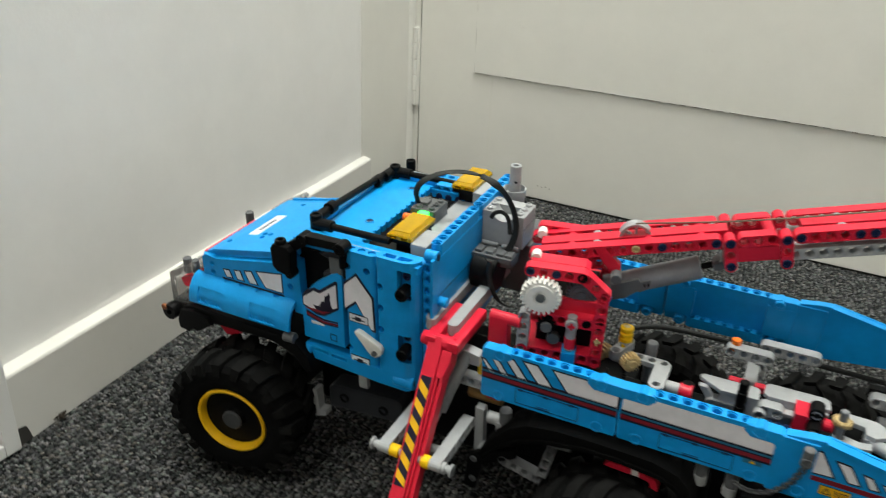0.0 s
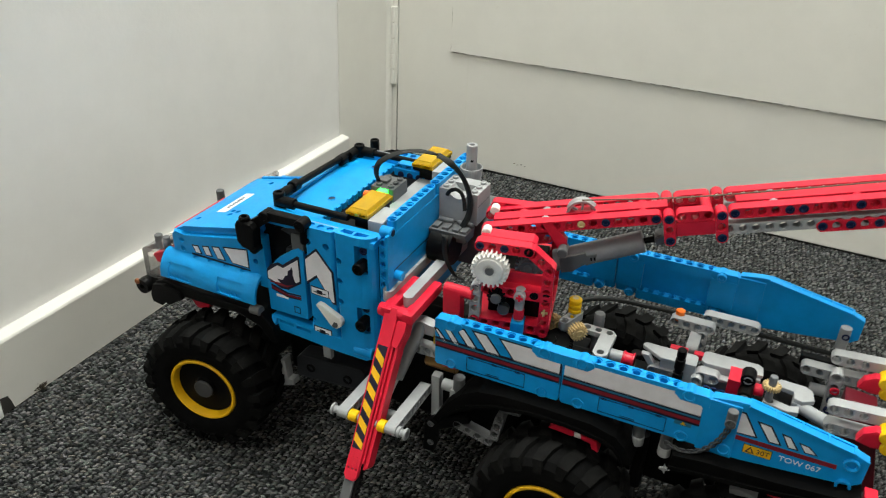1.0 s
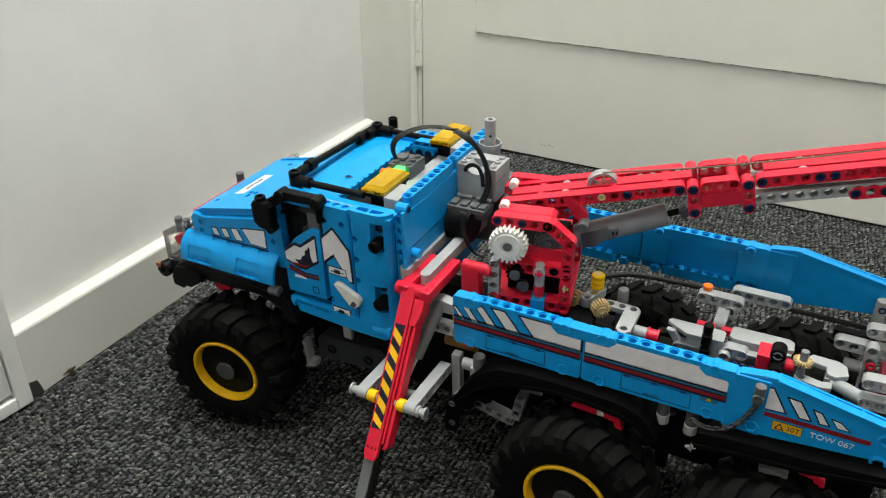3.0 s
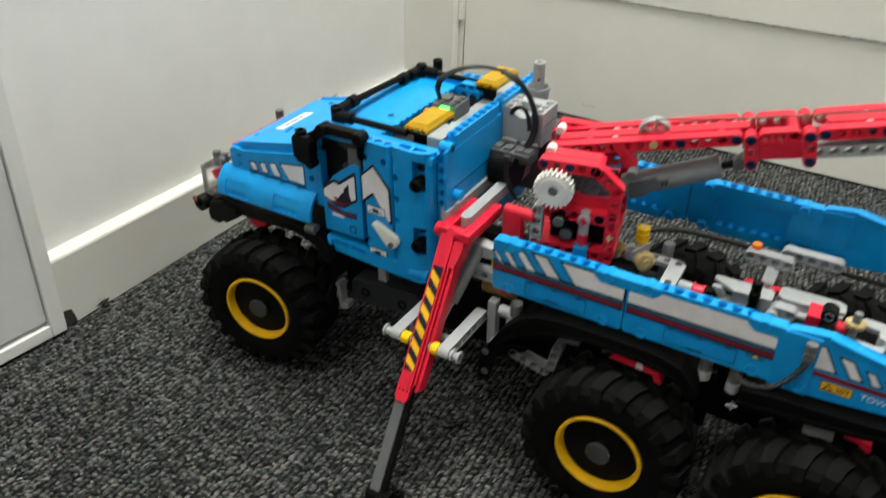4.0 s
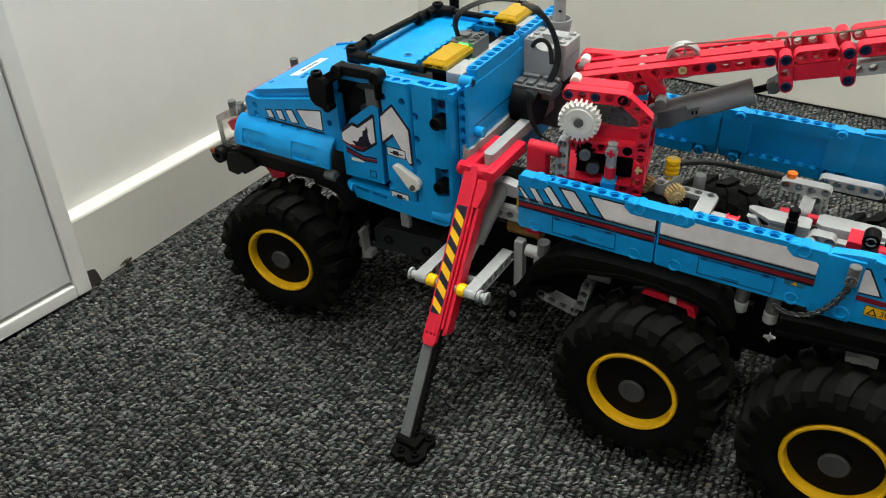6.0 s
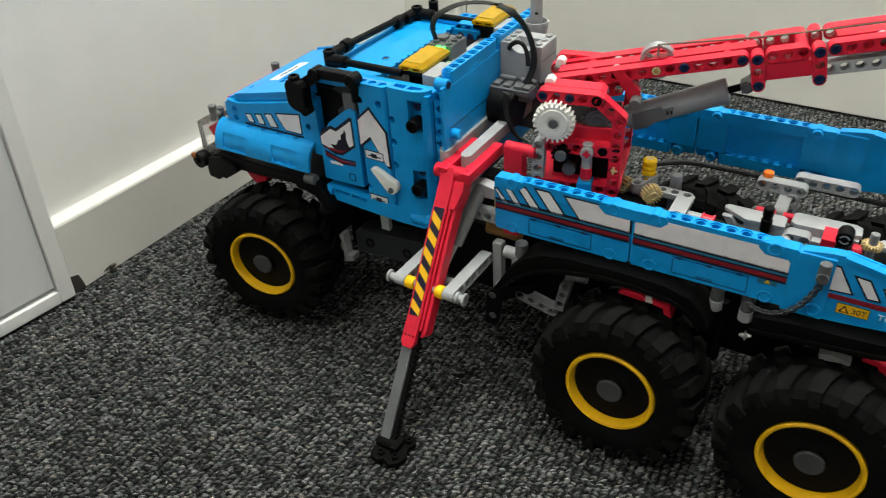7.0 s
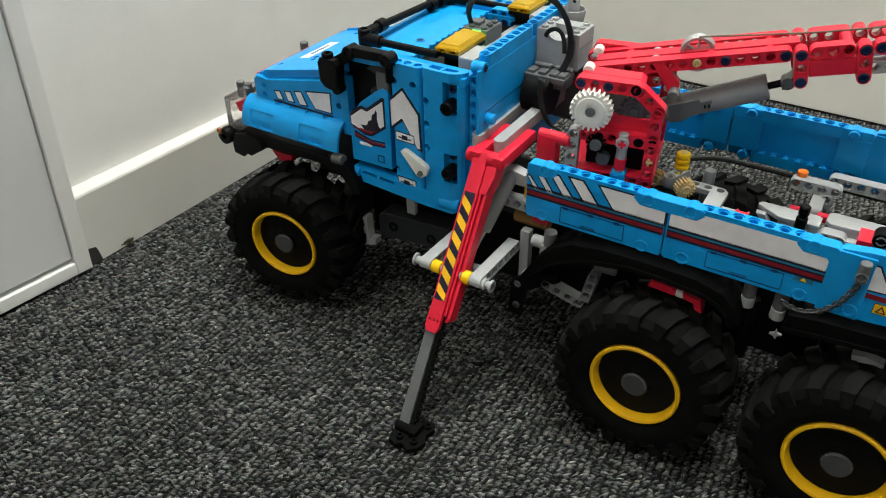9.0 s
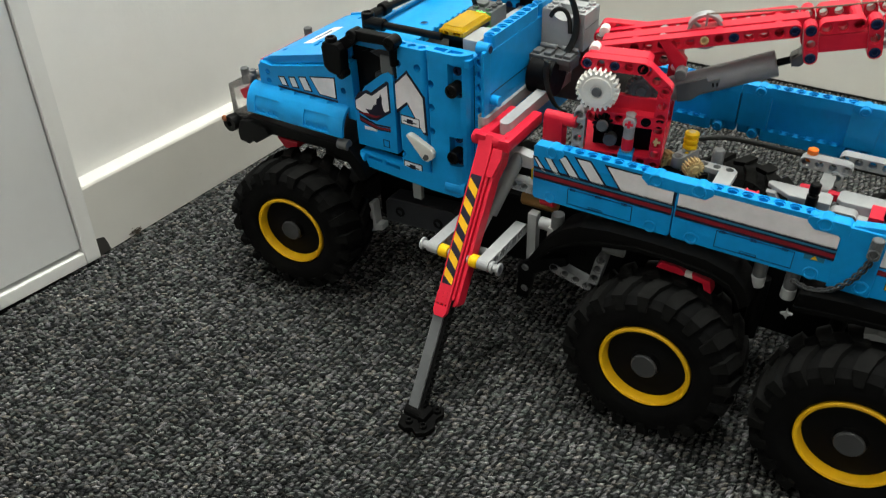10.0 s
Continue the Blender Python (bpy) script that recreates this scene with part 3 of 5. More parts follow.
# ---- side panels ----
def side_panel(x0, m, inner=False):
    """An 11 by 5 panel with a row of holes along its top and bosses at its ends."""
    p = part("side_panel", prism([(x0, 128), (x0 + 1.5, 126.4), (x0 + 86.2, 126.4), (x0 + 87.3, 128), (x0 + 87.3, 159.4), (x0, 159.4)], 0.5, 3.6, "y", 0.3), BLUE, truck, "glossy blue panel with printed stripes", m)
    beam(7, BLUE, p, at(x0 + 20, 4.1, 160.4, 90, 0, 0), "holed_rail")
    beam(7, BLUE, p, at(x0 + 20, 6.6, 130.2, 90, 0, 0), "holed_rail", thick=7.4, high=6.0)
    for e in (0, 72):
        a, b = (x0, x0 + 19.6) if e == 0 else (x0 + 67.4, x0 + 87.8)
        low = 156.6
        pts = [(a, low + (3.5 if e else 0)), (a + 4, low) if e else (a, low), (b - (0 if e else 4), low), (b, low + (0 if e else 3.5)), (b, 162.7), (b - 1.5, 164.0), (a + 1.5, 164.0), (a, 162.7)]
        part("end_boss", prism(pts, 0.0, 7.8, "y", 0.5), BLUE, p)
        cx = x0 + (11.8 if e == 0 else 75.8)
        smooth(part("upper_pin_boss", lathe([(4.0, 7.9), (4.0, 0.0), (3.6, -0.35), (3.0, -0.35), (2.5, 0.2), (2.5, 4), (0.5, 4)], 20, "y", None, (cx, 0, 160.8)), BLUE, p))
        smooth(part("lower_pin_boss", lathe([(4.0, 8.2), (4.0, 0.3), (3.6, 0.0), (3.0, 0.0), (2.5, 0.5), (2.5, 4), (0.5, 4)], 20, "y", None, (cx, 0, 129.6)), BLUE, p))
        if inner:
            for z in (160.8, 129.8):
                smooth(part("pin_end", lathe([(3.2, 7.6), (3.4, 8.2), (3.4, 9.6), (2.9, 10.2), (1.6, 10.2), (1.6, 9.2), (0.2, 9.2)], 16, "y", None, (cx, 0, z)), BLUE, p))
            part("inner_rib", box(a + 0.5, b - 0.5, 3.2, 8.0, 134, 158, 0.5), BLUE, p)
    return p


PANEL = LEAN4 @ at(0, 0, 2.6)
panel_a = side_panel(-20, PANEL)
panel_b = side_panel(68, PANEL)
for x0 in (-20, 68):
    side_panel(x0, LEAN4 @ at(2 * x0 + 88 - 3, 152, 1.6, 0, 0, 180), True)


def stripe_set(parent, x0, x1):
    for z0, z1, mat in ((147.4, 149.0, STICKER_K), (146.0, 147.3, STICKER_T), (145.1, 145.9, STICKER_K), (142.4, 145.0, STICKER_R), (141.0, 142.3, STICKER_K)):
        plate([(x0, z0), (x1, z0), (x1, z1), (x0, z1)], mat, parent, 0.15, 0.55, "printed_stripe")


def outlined(parent, pts, y=0.15, grow=1.1):
    """A white printed shape with a dark edge."""
    back = []
    n = len(pts)
    area = sum(pts[i][0] * pts[(i + 1) % n][1] - pts[(i + 1) % n][0] * pts[i][1] for i in range(n))
    sign = 1.0 if area > 0 else -1.0
    for i in range(n):
        p, q, r = Vector(pts[i - 1]), Vector(pts[i]), Vector(pts[(i + 1) % n])
        d1, d2 = (q - p).normalized(), (r - q).normalized()
        n1, n2 = Vector((d1.y, -d1.x)) * sign, Vector((d2.y, -d2.x)) * sign
        k = n1 + n2
        k = k / max(0.35, k.dot(n1))
        back.append((q.x + k.x * grow, q.y + k.y * grow))
    plate(back, STICKER_K, parent, y + 0.12, y + 0.40, "printed_edge")
    plate(pts, STICKER_W, parent, y, y + 0.32, "printed_patch")


part("boss_bridge", box(62, 74, -0.12, 7.6, 156.9, 163.9, 0.5), BLUE, panel_a)
stripe_set(panel_a, -19.6, 66.8)
stripe_set(panel_b, 69.0, 152.5)
outlined(panel_a, [(27, 161.2), (53, 161.2), (66.4, 161.2), (66.4, 148.2), (36.6, 148.2)], grow=1.0)
outlined(panel_a, [(8.2, 161.2), (16.2, 161.2), (26.6, 147.8), (18.2, 147.8)])
outlined(panel_a, [(-4.2, 160.2), (0.8, 160.2), (10.4, 147.6), (5.0, 147.6)])
outlined(panel_a, [(-12.6, 157.0), (-9.2, 157.0), (-2.2, 147.2), (-6.0, 147.2)], grow=0.8)
outlined(panel_a, [(-19.4, 155.0), (-18.2, 155.0), (-10.8, 146.4), (-14.0, 146.4)], grow=0.8)
outlined(panel_b, [(69.4, 161.2), (141, 161.2), (142.5, 156.6), (150.6, 156.6), (152.2, 155.1), (152.2, 148.4), (69.4, 148.4)], grow=0.0)
for p, x0, x1, z0, z1 in ((panel_a, 3.4, 44.2, 128.6, 139.6), (panel_b, 92.8, 134.0, 128.8, 139.8)):
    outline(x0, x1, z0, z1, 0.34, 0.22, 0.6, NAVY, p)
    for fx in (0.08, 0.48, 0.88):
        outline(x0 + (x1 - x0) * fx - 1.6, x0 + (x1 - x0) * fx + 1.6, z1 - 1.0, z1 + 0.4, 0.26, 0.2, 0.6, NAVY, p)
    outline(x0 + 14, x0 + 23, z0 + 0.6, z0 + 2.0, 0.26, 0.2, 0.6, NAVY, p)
plate([(138.5, 138.0), (148.5, 138.0), (148.5, 141.4), (138.5, 141.4)], STICKER_T, panel_b, 0.2, 0.6, "small_label")
plate([(142.0, 138.6), (145.4, 138.6), (143.7, 141.1)], STICKER_Y, panel_b, 0.1, 0.5, "warning_triangle")
for hx, hz in ((168.2, 132.2), (232.8, 148.4), (232.2, 132.6)):
    bpart("round_boss", lathe([(4.2, 7.0), (4.2, -0.6), (3.8, -1.0), (3.0, -1.0), (2.6, -0.2), (2.6, 4), (0.4, 4)], 20, "y", None, (hx, 0.6, hz)), BLUE)


def tail_panel(dx, y0, y1, near):
    pts = [(156.4, 127), (164, 126.4), (172, 126.6), (236, 133.4), (240.5, 137), (241, 152.6), (232, 156.5), (176, 168.6), (170, 168.4), (156.4, 166.4)]
    t = bpart("tail_panel", prism([(x + dx, z) for x, z in pts], y0 + 1.6, y1, "y", 0.5), BLUE, "sloping glossy blue tail panel")
    # a raised lip with ribs along the sloping top edge
    a, b = Vector((176, 167.2)), Vector((232, 155.8))
    n = Vector((0.2, 0.98))
    for yy0, yy1 in ((y0, y0 + 1.7), (y1 - 1.2, y1 + 0.3)):
        q = [a, b, b + n * 1.6, a + n * 1.6]
        part("lip", prism([(v.x + dx, v.y) for v in q], yy0, yy1, "y"), BLUE, t)
    for k in range(5):
        p = a.lerp(b, k / 4)
        q = [p, p + Vector((1.2, -0.25)), p + Vector((1.2, -0.25)) + n * 1.6, p + n * 1.6]
        part("rib", prism([(v.x + dx, v.y) for v in q], y0 + 0.2, y1, "y"), BLUE, t)
    return t


tail = tail_panel(0, 0, 7.6, True)
bpart("rear_joint", box(152.6, 173, 0.35, 7.2, 127, 165.6, 0.6), BLUE, "blue joint between panel and tail")
bpart("rear_joint", box(149, 171, 144.8, 151.2, 127, 165, 0.6), BLUE, "blue joint between panel and tail")
tail_panel(-3, 144.0, 151.6, False)
outlined(tail, [(172.4, 161.6), (175.0, 161.6), (183.0, 147.8), (172.4, 147.2)], 1.2, 0.9)
outlined(tail, [(183.6, 158.2), (189.4, 157.6), (195.7, 147.6), (190.8, 147.4)], 1.2, 0.9)
outlined(tail, [(197.0, 154.6), (200.4, 154.0), (204.8, 147.6), (201.0, 147.4)], 1.2, 0.8)
outlined(tail, [(206.4, 152.0), (210.6, 151.2), (214.8, 147.6), (209.6, 147.4)], 1.2, 0.7)
plate([(172, 142.0), (226.4, 142.0), (226.4, 145.0), (172, 145.0)], STICKER_R, tail, 1.25, 1.7, "printed_stripe")
plate([(178.3, 134.2), (193.9, 134.2), (193.9, 140.6), (178.3, 140.6)], STICKER_K, tail, 1.3, 1.7, "label_edge")
plate([(178.6, 134.5), (193.6, 134.5), (193.6, 140.3), (178.6, 140.3)], STICKER_Y, tail, 1.15, 1.6, "load_label", "yellow load label")
plate([(179.6, 135.2), (184.8, 135.2), (182.2, 139.8)], STICKER_K, tail, 1.05, 1.5, "warning_triangle")
plate([(180.8, 135.8), (183.6, 135.8), (182.2, 138.5)], STICKER_Y, tail, 0.98, 1.4, "warning_triangle")
lettering("30T", 4.6, STICKER_K, tail, at(189.2, 1.1, 137.2))
lettering("TOW 067", 5.2, STICKER_W, tail, at(208.6, 1.45, 137.6))
# chain and its pin
post = bpart("chain_post", rod(3.0, 153.5, 165, "z", 18, (168.6, -3.2, 0)), DGREY, "grey connector tube holding the chain")
part("tube_hole", lathe([(3.0, -5.4), (2.8, -6.6), (1.9, -6.6), (1.9, -5.0), (0.3, -5.0)], 16, "y", None, (168.6, 0, 157.5)), DGREY, post)
links = [(168.6, 153), (167.6, 148.6), (166.0, 144), (164.2, 139.6), (161.6, 135.2), (158.4, 131), (154.4, 127.6), (150, 125.4), (145.4, 124.6), (141, 125.4), (137.4, 127.0)]
chain = bpart("chain", rod(1.0, -1, 1, "y", 8, (168.6, -3, 153)), HUB_GREY, "dark grey plastic chain looped under the panel")
for k in range(len(links) * 2 - 2):
    a, b = Vector(links[k // 2]), Vector(links[min(k // 2 + 1, len(links) - 1)])
    c = a.lerp(b, (k % 2) * 0.5 + 0.25)
    ang = math.degrees(math.atan2(b.y - a.y, b.x - a.x))
    ring = tube([(2.4 * math.cos(u), 1.45 * math.sin(u), 0) for u in [i * math.pi / 5 for i in range(11)]], 0.55, 6)
    part("link", ring, HUB_GREY, chain, "", at(c.x, -3.4, c.y, 90 if k % 2 else 20, -ang, 0))

# ---- mudguards and what hangs under the side panels ----
def mudguard(y0, y1, top, low, label):
    """A thin bent guard with a rolled lip, from its upper and lower edge as seen from the side."""
    g = smooth(bpart("mudguard", prism(top + low[::-1], y0 + 1.2, y1, "y", 0.5), MATT_BLACK, label))
    lip = [(x, z + 2.6) for x, z in low]
    smooth(part("guard_lip", prism(lip + [(x, z - 0.4) for x, z in low][::-1], y0, y0 + 2.2, "y", 0.4), MATT_BLACK, g))
    return g


mudguard(-10, 12, [(-17, 87), (-8, 103), (4, 117), (16, 124), (34, 127), (60, 128), (92, 127.5), (108, 123), (115, 116), (120, 106)],
         [(-13, 85), (-3, 98), (10, 108), (26, 114.5), (53, 119.6), (75, 119.6), (97, 117.4), (107, 113.5), (112, 108), (115, 101)], "black arched mudguard over a rear wheel")
mudguard(-10, 12, [(142, 124), (160, 126.5), (200, 128.5), (242, 133)], [(141, 113), (160, 115.5), (200, 119.5), (242, 127.5)], "long black mudguard under the tail panel")
black_leg = bpart("black_bracket", prism([(-31, 42), (-22, 42), (-18, 66), (6, 82), (4, 88), (-20, 78), (-29, 70)], 3, 9, "y", 1.0), BLACK, "black bracket behind the stabiliser")
for z in (52, 70):
    pin(DGREY, black_leg, at(-24, 2.2, z), 2.6, 0.6)
l_bar = bpart("grey_frame", holed_bar(4, 7.4, 6.6), MGREY, "grey holed bars under the panel", at(-3, 6, 77, 0, 13, 0))
beam(4, MGREY, l_bar, at(27, 0, 1, 0, -92, 0), thick=7.4, high=6.6)
joiner((27, 8, 101), (41, 8, 102), 2.8, DGREY, truck, "axle_stub", m=LEAN4)
bpart("red_gear_piece", prism([(64, 108), (67, 112), (78, 112), (82, 109), (80, 107)], -3, 5, "y", 0.6), RED, "red suspension arm behind the wheel")
bpart("red_gear_piece", prism([(85, 111), (96, 109), (98, 101), (94, 100), (92, 106), (86, 107)], -3, 5, "y", 0.6), RED, "red suspension arm behind the wheel")
bpart("pale_pin", rod(2.2, 81, 86, "x", 12, (0, -1, 108.5)), WHITE)
bpart("red_gear_piece", prism([(198, 104), (202, 108), (212, 105), (213, 99), (208, 98), (206, 103)], 5, 11, "y", 0.8), RED, "red suspension arm behind the wheel")
for x, z in ((119, 118), (136, 116)):
    joiner((x, 8, z + 12), (x, 8, z - 2), 3.8, DGREY, truck, "connector_tube", m=LEAN4)
    joiner((x, 8, z - 2), (x, 8, z - 9), 4.0, GREY, truck, "connector_end", m=LEAN4)
bpart("axle_cross", prism([(135, 96), (137.6, 97.2), (138, 100), (139, 97.6), (141.6, 97), (139.2, 95.6), (139, 93), (137.6, 95)], 6, 8, "y"), GREY, "light grey axle end")
bpart("grey_hook", prism([(177, 108), (183, 109.5), (193, 108), (193, 104.5), (189, 106), (183, 105), (178, 104)], -4, 2, "y", 0.6), MGREY)

# ---- stabiliser (outrigger) ----
for x, mat in ((-59.2, GREY), (-43.6, GREY)):
    b = beam(12, mat, truck, LEAN4 @ at(x, 8, 168.4, 0, 0, 90) @ pose(0, 0, 0, 90, 0, 0), "cross_beam", "light grey cross beam", solid=tuple(range(12)))
prong_l = bpart("stabiliser_yoke", box(-57.4, -49.4, -7, 38, 160.0, 167.8, 2.2), RED, "red yoke across the truck")
part("yoke_prong", box(-41.4, -33.6, -7, 40, 159.2, 167.0, 2.2), RED, prong_l)
part("yoke_web", box(-50, -40, 4, 32, 158, 161, 0.4), RED, prong_l)
red_block = bpart("red_block", box(-27, -14, 26, 34, 140, 172, 0.8), RED, "red block beside the crane")
part("red_tube", rod(4.0, -27, -6, "x", 18, (0, 30, 171)), RED, red_block)
ARM = at(0, -1, 163.5, -29.0, 0, 0)
arm = part("stabiliser_arm", prism([(-53, -3), (-50, 1), (-42, 1), (-37.4, -3), (-36.8, -14), (-39.0, -24), (-39.4, -106), (-42, -108.5), (-44.5, -108.5), (-46, -100), (-53, -100)], -1.6, 6.5, "y", 0.8), RED, truck, "red stabiliser arm swung out with hazard stripes", ARM)
part("arm_face", prism([(-55.0, 1.5), (-45.6, 1.5), (-44.2, -8), (-44.0, -108), (-53.6, -108), (-54.0, -8)], -6.2, -1.4, "y", 1.0), RED, arm)
part("arm_channel_lip", box(-43.8, -42.2, -4.4, -1.0, -104, -16, 0.5), RED, arm)
part("arm_side_rail", box(-41.0, -39.0, -3.6, 6.0, -105, -20, 0.6), RED, arm)
part("arm_shoulder", prism([(-44, -6), (-37.2, -6), (-36.8, -12), (-39.4, -24), (-44, -24)], -5.0, 4.0, "y", 0.8), RED, arm)
part("arm_head", rod(4.6, -60, -37.4, "x", 20, (0, -1.6, -1.5)), RED, arm)
part("head_pin", rod(2.2, -37.6, -36.6, "x", 14, (0, -1.6, -1.5)), TAN, arm)
part("arm_tip", prism([(-53.8, -100), (-44.0, -100), (-44.0, -113), (-45.6, -116.4), (-52.0, -116.4), (-53.8, -113)], -6.4, 3.2, "y", 0.8), RED, arm)
carve(arm.children[0], box(-52.6, -51.0, -7, -4.4, -20, -8, 0, box(-49.8, -48.2, -7, -4.4, -20, -8, 0, box(-47.0, -45.4, -7, -4.4, -20, -8, 0))))
tip = [c for c in arm.children if c.name.startswith("arm_tip")][0]
carve(tip, box(-52.4, -50.6, -7, -4.4, -109, -99, 0, box(-49.4, -47.6, -7, -4.4, -109, -99, 0, box(-46.4, -45.0, -7, -4.4, -109, -99, 0))))
part("hazard_decal", box(-52.6, -45.4, -6.42, -6.0, -95, -24.5, 0), STICKER_K, arm, "black and yellow hazard stripes")
for k in range(6):
    z = -29.5 - 11.5 * k
    pts = [(-52.5, z + 2.6), (-45.5, z - 3.4), (-45.5, z - 9.4), (-52.5, z - 3.0)]
    pts = [(px, min(-24.7, max(-94.8, pz))) for px, pz in pts]
    part("hazard_stripe", prism(pts, -6.6, -6.2, "y"), STICKER_Y, arm)
leg = part("stabiliser_leg", box(-53.4, -46.0, -4.6, 2.4, -186, -104, 0.8), DGREY, truck, "dark grey sliding leg", ARM)
part("leg_rack", box(-46.0, -43.2, -3.0, 2.0, -180, -104, 0.5), BLACK, leg)
for k in range(17):
    part("rack_tooth", box(-43.4, -42.2, -2.6, 1.8, -180 + 4 * k, -178.2 + 4 * k, 0.2), BLACK, leg)
foot = part("foot_plate", prism([(-55, -97), (-52, -90), (-47, -91), (-43, -86), (-40, -78), (-35, -77), (-32, -82), (-34, -89), (-31, -95), (-33, -102), (-38, -106), (-43, -103), (-47, -106), (-53, -104)], 0.5, 4.6, "z", 1.0), MATT_BLACK, truck, "black foot plate pressed on the carpet")
part("foot_hinge", rod(4.2, -54.5, -41, "x", 16, (0, -91.5, 5.5)), MATT_BLACK, foot)
part("foot_clip", box(-42.5, -38, -97, -85, 4, 9.5, 1.0), MATT_BLACK, foot)
for x, y in ((-47, -100), (-37, -99), (-36.5, -83)):
    part("foot_peg", lathe([(2.4, 4.4), (2.4, 6.8), (2.0, 7.2), (1.3, 7.2), (1.3, 5.2), (0.2, 5.2)], 14, "z", None, (x, y, 0)), MATT_BLACK, foot)
# cross pins and links to the arm
PY, PZ = -38.5, 97.0
cross = part("cross_pin", rod(2.6, -76.5, -19.0, "x", 14, (0, PY, PZ)), GREY, truck, "light grey cross pin through the arm")
for a, b, r, mat, n in ((-62.5, -56.0, 4.2, YELLOW, "bush"), (-40.0, -34.5, 4.4, YELLOW, "bush"), (-76.5, -74.8, 4.2, GREY, "pin_flange"), (-20.8, -19.0, 4.2, GREY, "pin_flange"), (-71.5, -66, 3.7, GREY, "pin_sleeve"), (-26, -23.6, 3.9, GREY, "pin_flange")):
    smooth(part(n, rod(r, a, b, "x", 18, (0, PY, PZ)), mat, cross))
for x in (-67.0, -30.4):
    beam(7, GREY, truck, at(x, PY, PZ, 0, 0, 90) @ pose(0, 0, 0, 0, -2, 0), "link_beam", "light grey link beam", high=7.6)
up = bpart("upright_beam", box(-26.5, -20.0, 8, 14.5, 70, 110, 1.0), GREY, "light grey upright beam")
joiner((-17, 8, 106), (-8, 8, 106), 4.2, GREY, truck, "connector_tube", m=LEAN4)
joiner((-4, 6, 100), (-4, 6, 118), 4.2, DGREY, truck, "connector_tube", m=LEAN4)
bpart("fork_piece", prism([(-9, 108), (2, 108), (1, 96), (-12, 84), (-22, 80), (-10, 92)], 2, 9, "y", 0.6), GREY, "light grey fork piece")
joiner((-36, 14, 150), (-44, -8, 114), 4.6, MGREY, truck, "actuator", label="mid grey screw actuator beside the arm")
joiner((-44, -8, 114), (-49, -22, 92), 2.2, GREY, truck, "actuator_rod")
joiner((-58, -22, 92), (-36, -20, 92), 3.4, GREY, truck, "actuator_pivot")
bpart("actuator_bracket", prism([(-44, 142), (-26, 142), (-26, 150), (-36, 152), (-44, 150)], 10, 18, "y", 0.6), GREY)
joiner((-36, 22, 113), (-12, 22, 113), 6.0, OLD_TAN, truck, "tan_shaft", m=LEAN4, label="dark tan shaft")
joiner((-22, 20, 117), (-12, 20, 117), 5.0, RED, truck, "red_coupling", m=LEAN4)
bpart("yellow_block", box(-30, -20, 18, 26, 128, 140, 0.8), YELLOW)
beam(5, GREY, truck, LEAN4 @ at(-40, 16, 126), "grey_beam")

# ---- cab ----
interior = bpart("cab_interior", box(-162, -70, 9.6, 126, 118, 199.6, 1), BLACK, "black cab interior")
bpart("cab_core", box(-118, -68, 9, 128, 116, 194, 0.6), BLACK, "dark inner frame of the cab")


def rounded(x0, x1, y0, y1, r, front_only=True):
    pts = []
    for cx, cy, a0 in ((x0 + r, y0 + r, 180), (x1 - r, y0 + r, 270)):
        for k in range(6):
            a = radians(a0 + 18 * k)
            pts.append((cx + r * math.cos(a), cy + r * math.sin(a)))
    pts += [(x1, y1), (x0, y1)]
    return pts


def cab_side(m):
    """The two tall panels behind the cab door, with their pin holes and slots."""
    a = part("cab_side", prism(rounded(-120, -96.4, 0, 8, 3.2), 112.5, 210.2, "z", 0.4), BLUE, truck, "tall glossy blue cab side panel with printed arrow", m)
    cut = bores([(-117.0, 198.4), (-102.4, 198.0), (-118.0, 133.8)], 2.5, -1, 6.5)
    bores([(-115.8, 4.2), (-108.2, 4.2), (-100.6, 4.2)], 2.7, 206.5, 212, "z", bm=cut)
    carve(a, cut)
    bulge = [(-95.6, 8), (-95.6, 2.0), (-95.0, 0.6), (-93.6, -0.4), (-82, -0.8), (-75, -0.5), (-71.5, 0.6), (-68.6, 2.6), (-66.8, 5.2), (-66, 8)]
    b = part("cab_corner", prism(bulge, 114, 211.6, "z", 0.4), BLUE, truck, "rounded blue cab corner panel", m)
    cut = bores([(-92.6, 189.8), (-92.6, 173.8), (-92.8, 157.0)], 2.5, -2, 6.5)
    prism([(-91.5, 2.6), (-83, 1.6), (-83, 6.6), (-91.5, 6.6)], 208, 214, "z", 0, cut)
    prism([(-81, 1.5), (-72.4, 3.4), (-71.5, 6.6), (-81, 6.6)], 208, 214, "z", 0, cut)
    for z0, z1 in ((184.5, 205.5), (135.5, 156.5)):
        box(-79.6, -70.6, -3, 5.6, z0, z1, 0, cut)
    carve(b, cut)
    for zp in (189.4, 143.2):
        s = part("slot_pin", lathe([(0.4, -3.0), (2.2, -3.0), (2.2, -4.2), (4.0, -4.2), (4.4, -3.6), (4.4, 5.5)], 18, "y", None, (-75.6, 0, zp)), BLACK, b, "black connector peg in a slot")
        part("peg_arm", box(-79.2, -75, -1.8, 4, zp - 2.0, zp + 2.0, 0.4), BLACK, s)
        # navy heads stand for the dark holes above and below the peg
        pin(NAVY, s, at(-74.4, 3.2, zp + 11.4), 3.0, 1.2)
        pin(NAVY, s, at(-73.4, 3.2, zp - 5.2), 2.4, 1.0)
    return a, b


side_a, side_b = cab_side(LEAN4)
cab_side(LEAN4 @ Matrix.Translation((0, 0.142, 0)) @ Matrix.Diagonal((1, -1, 1, 1)))
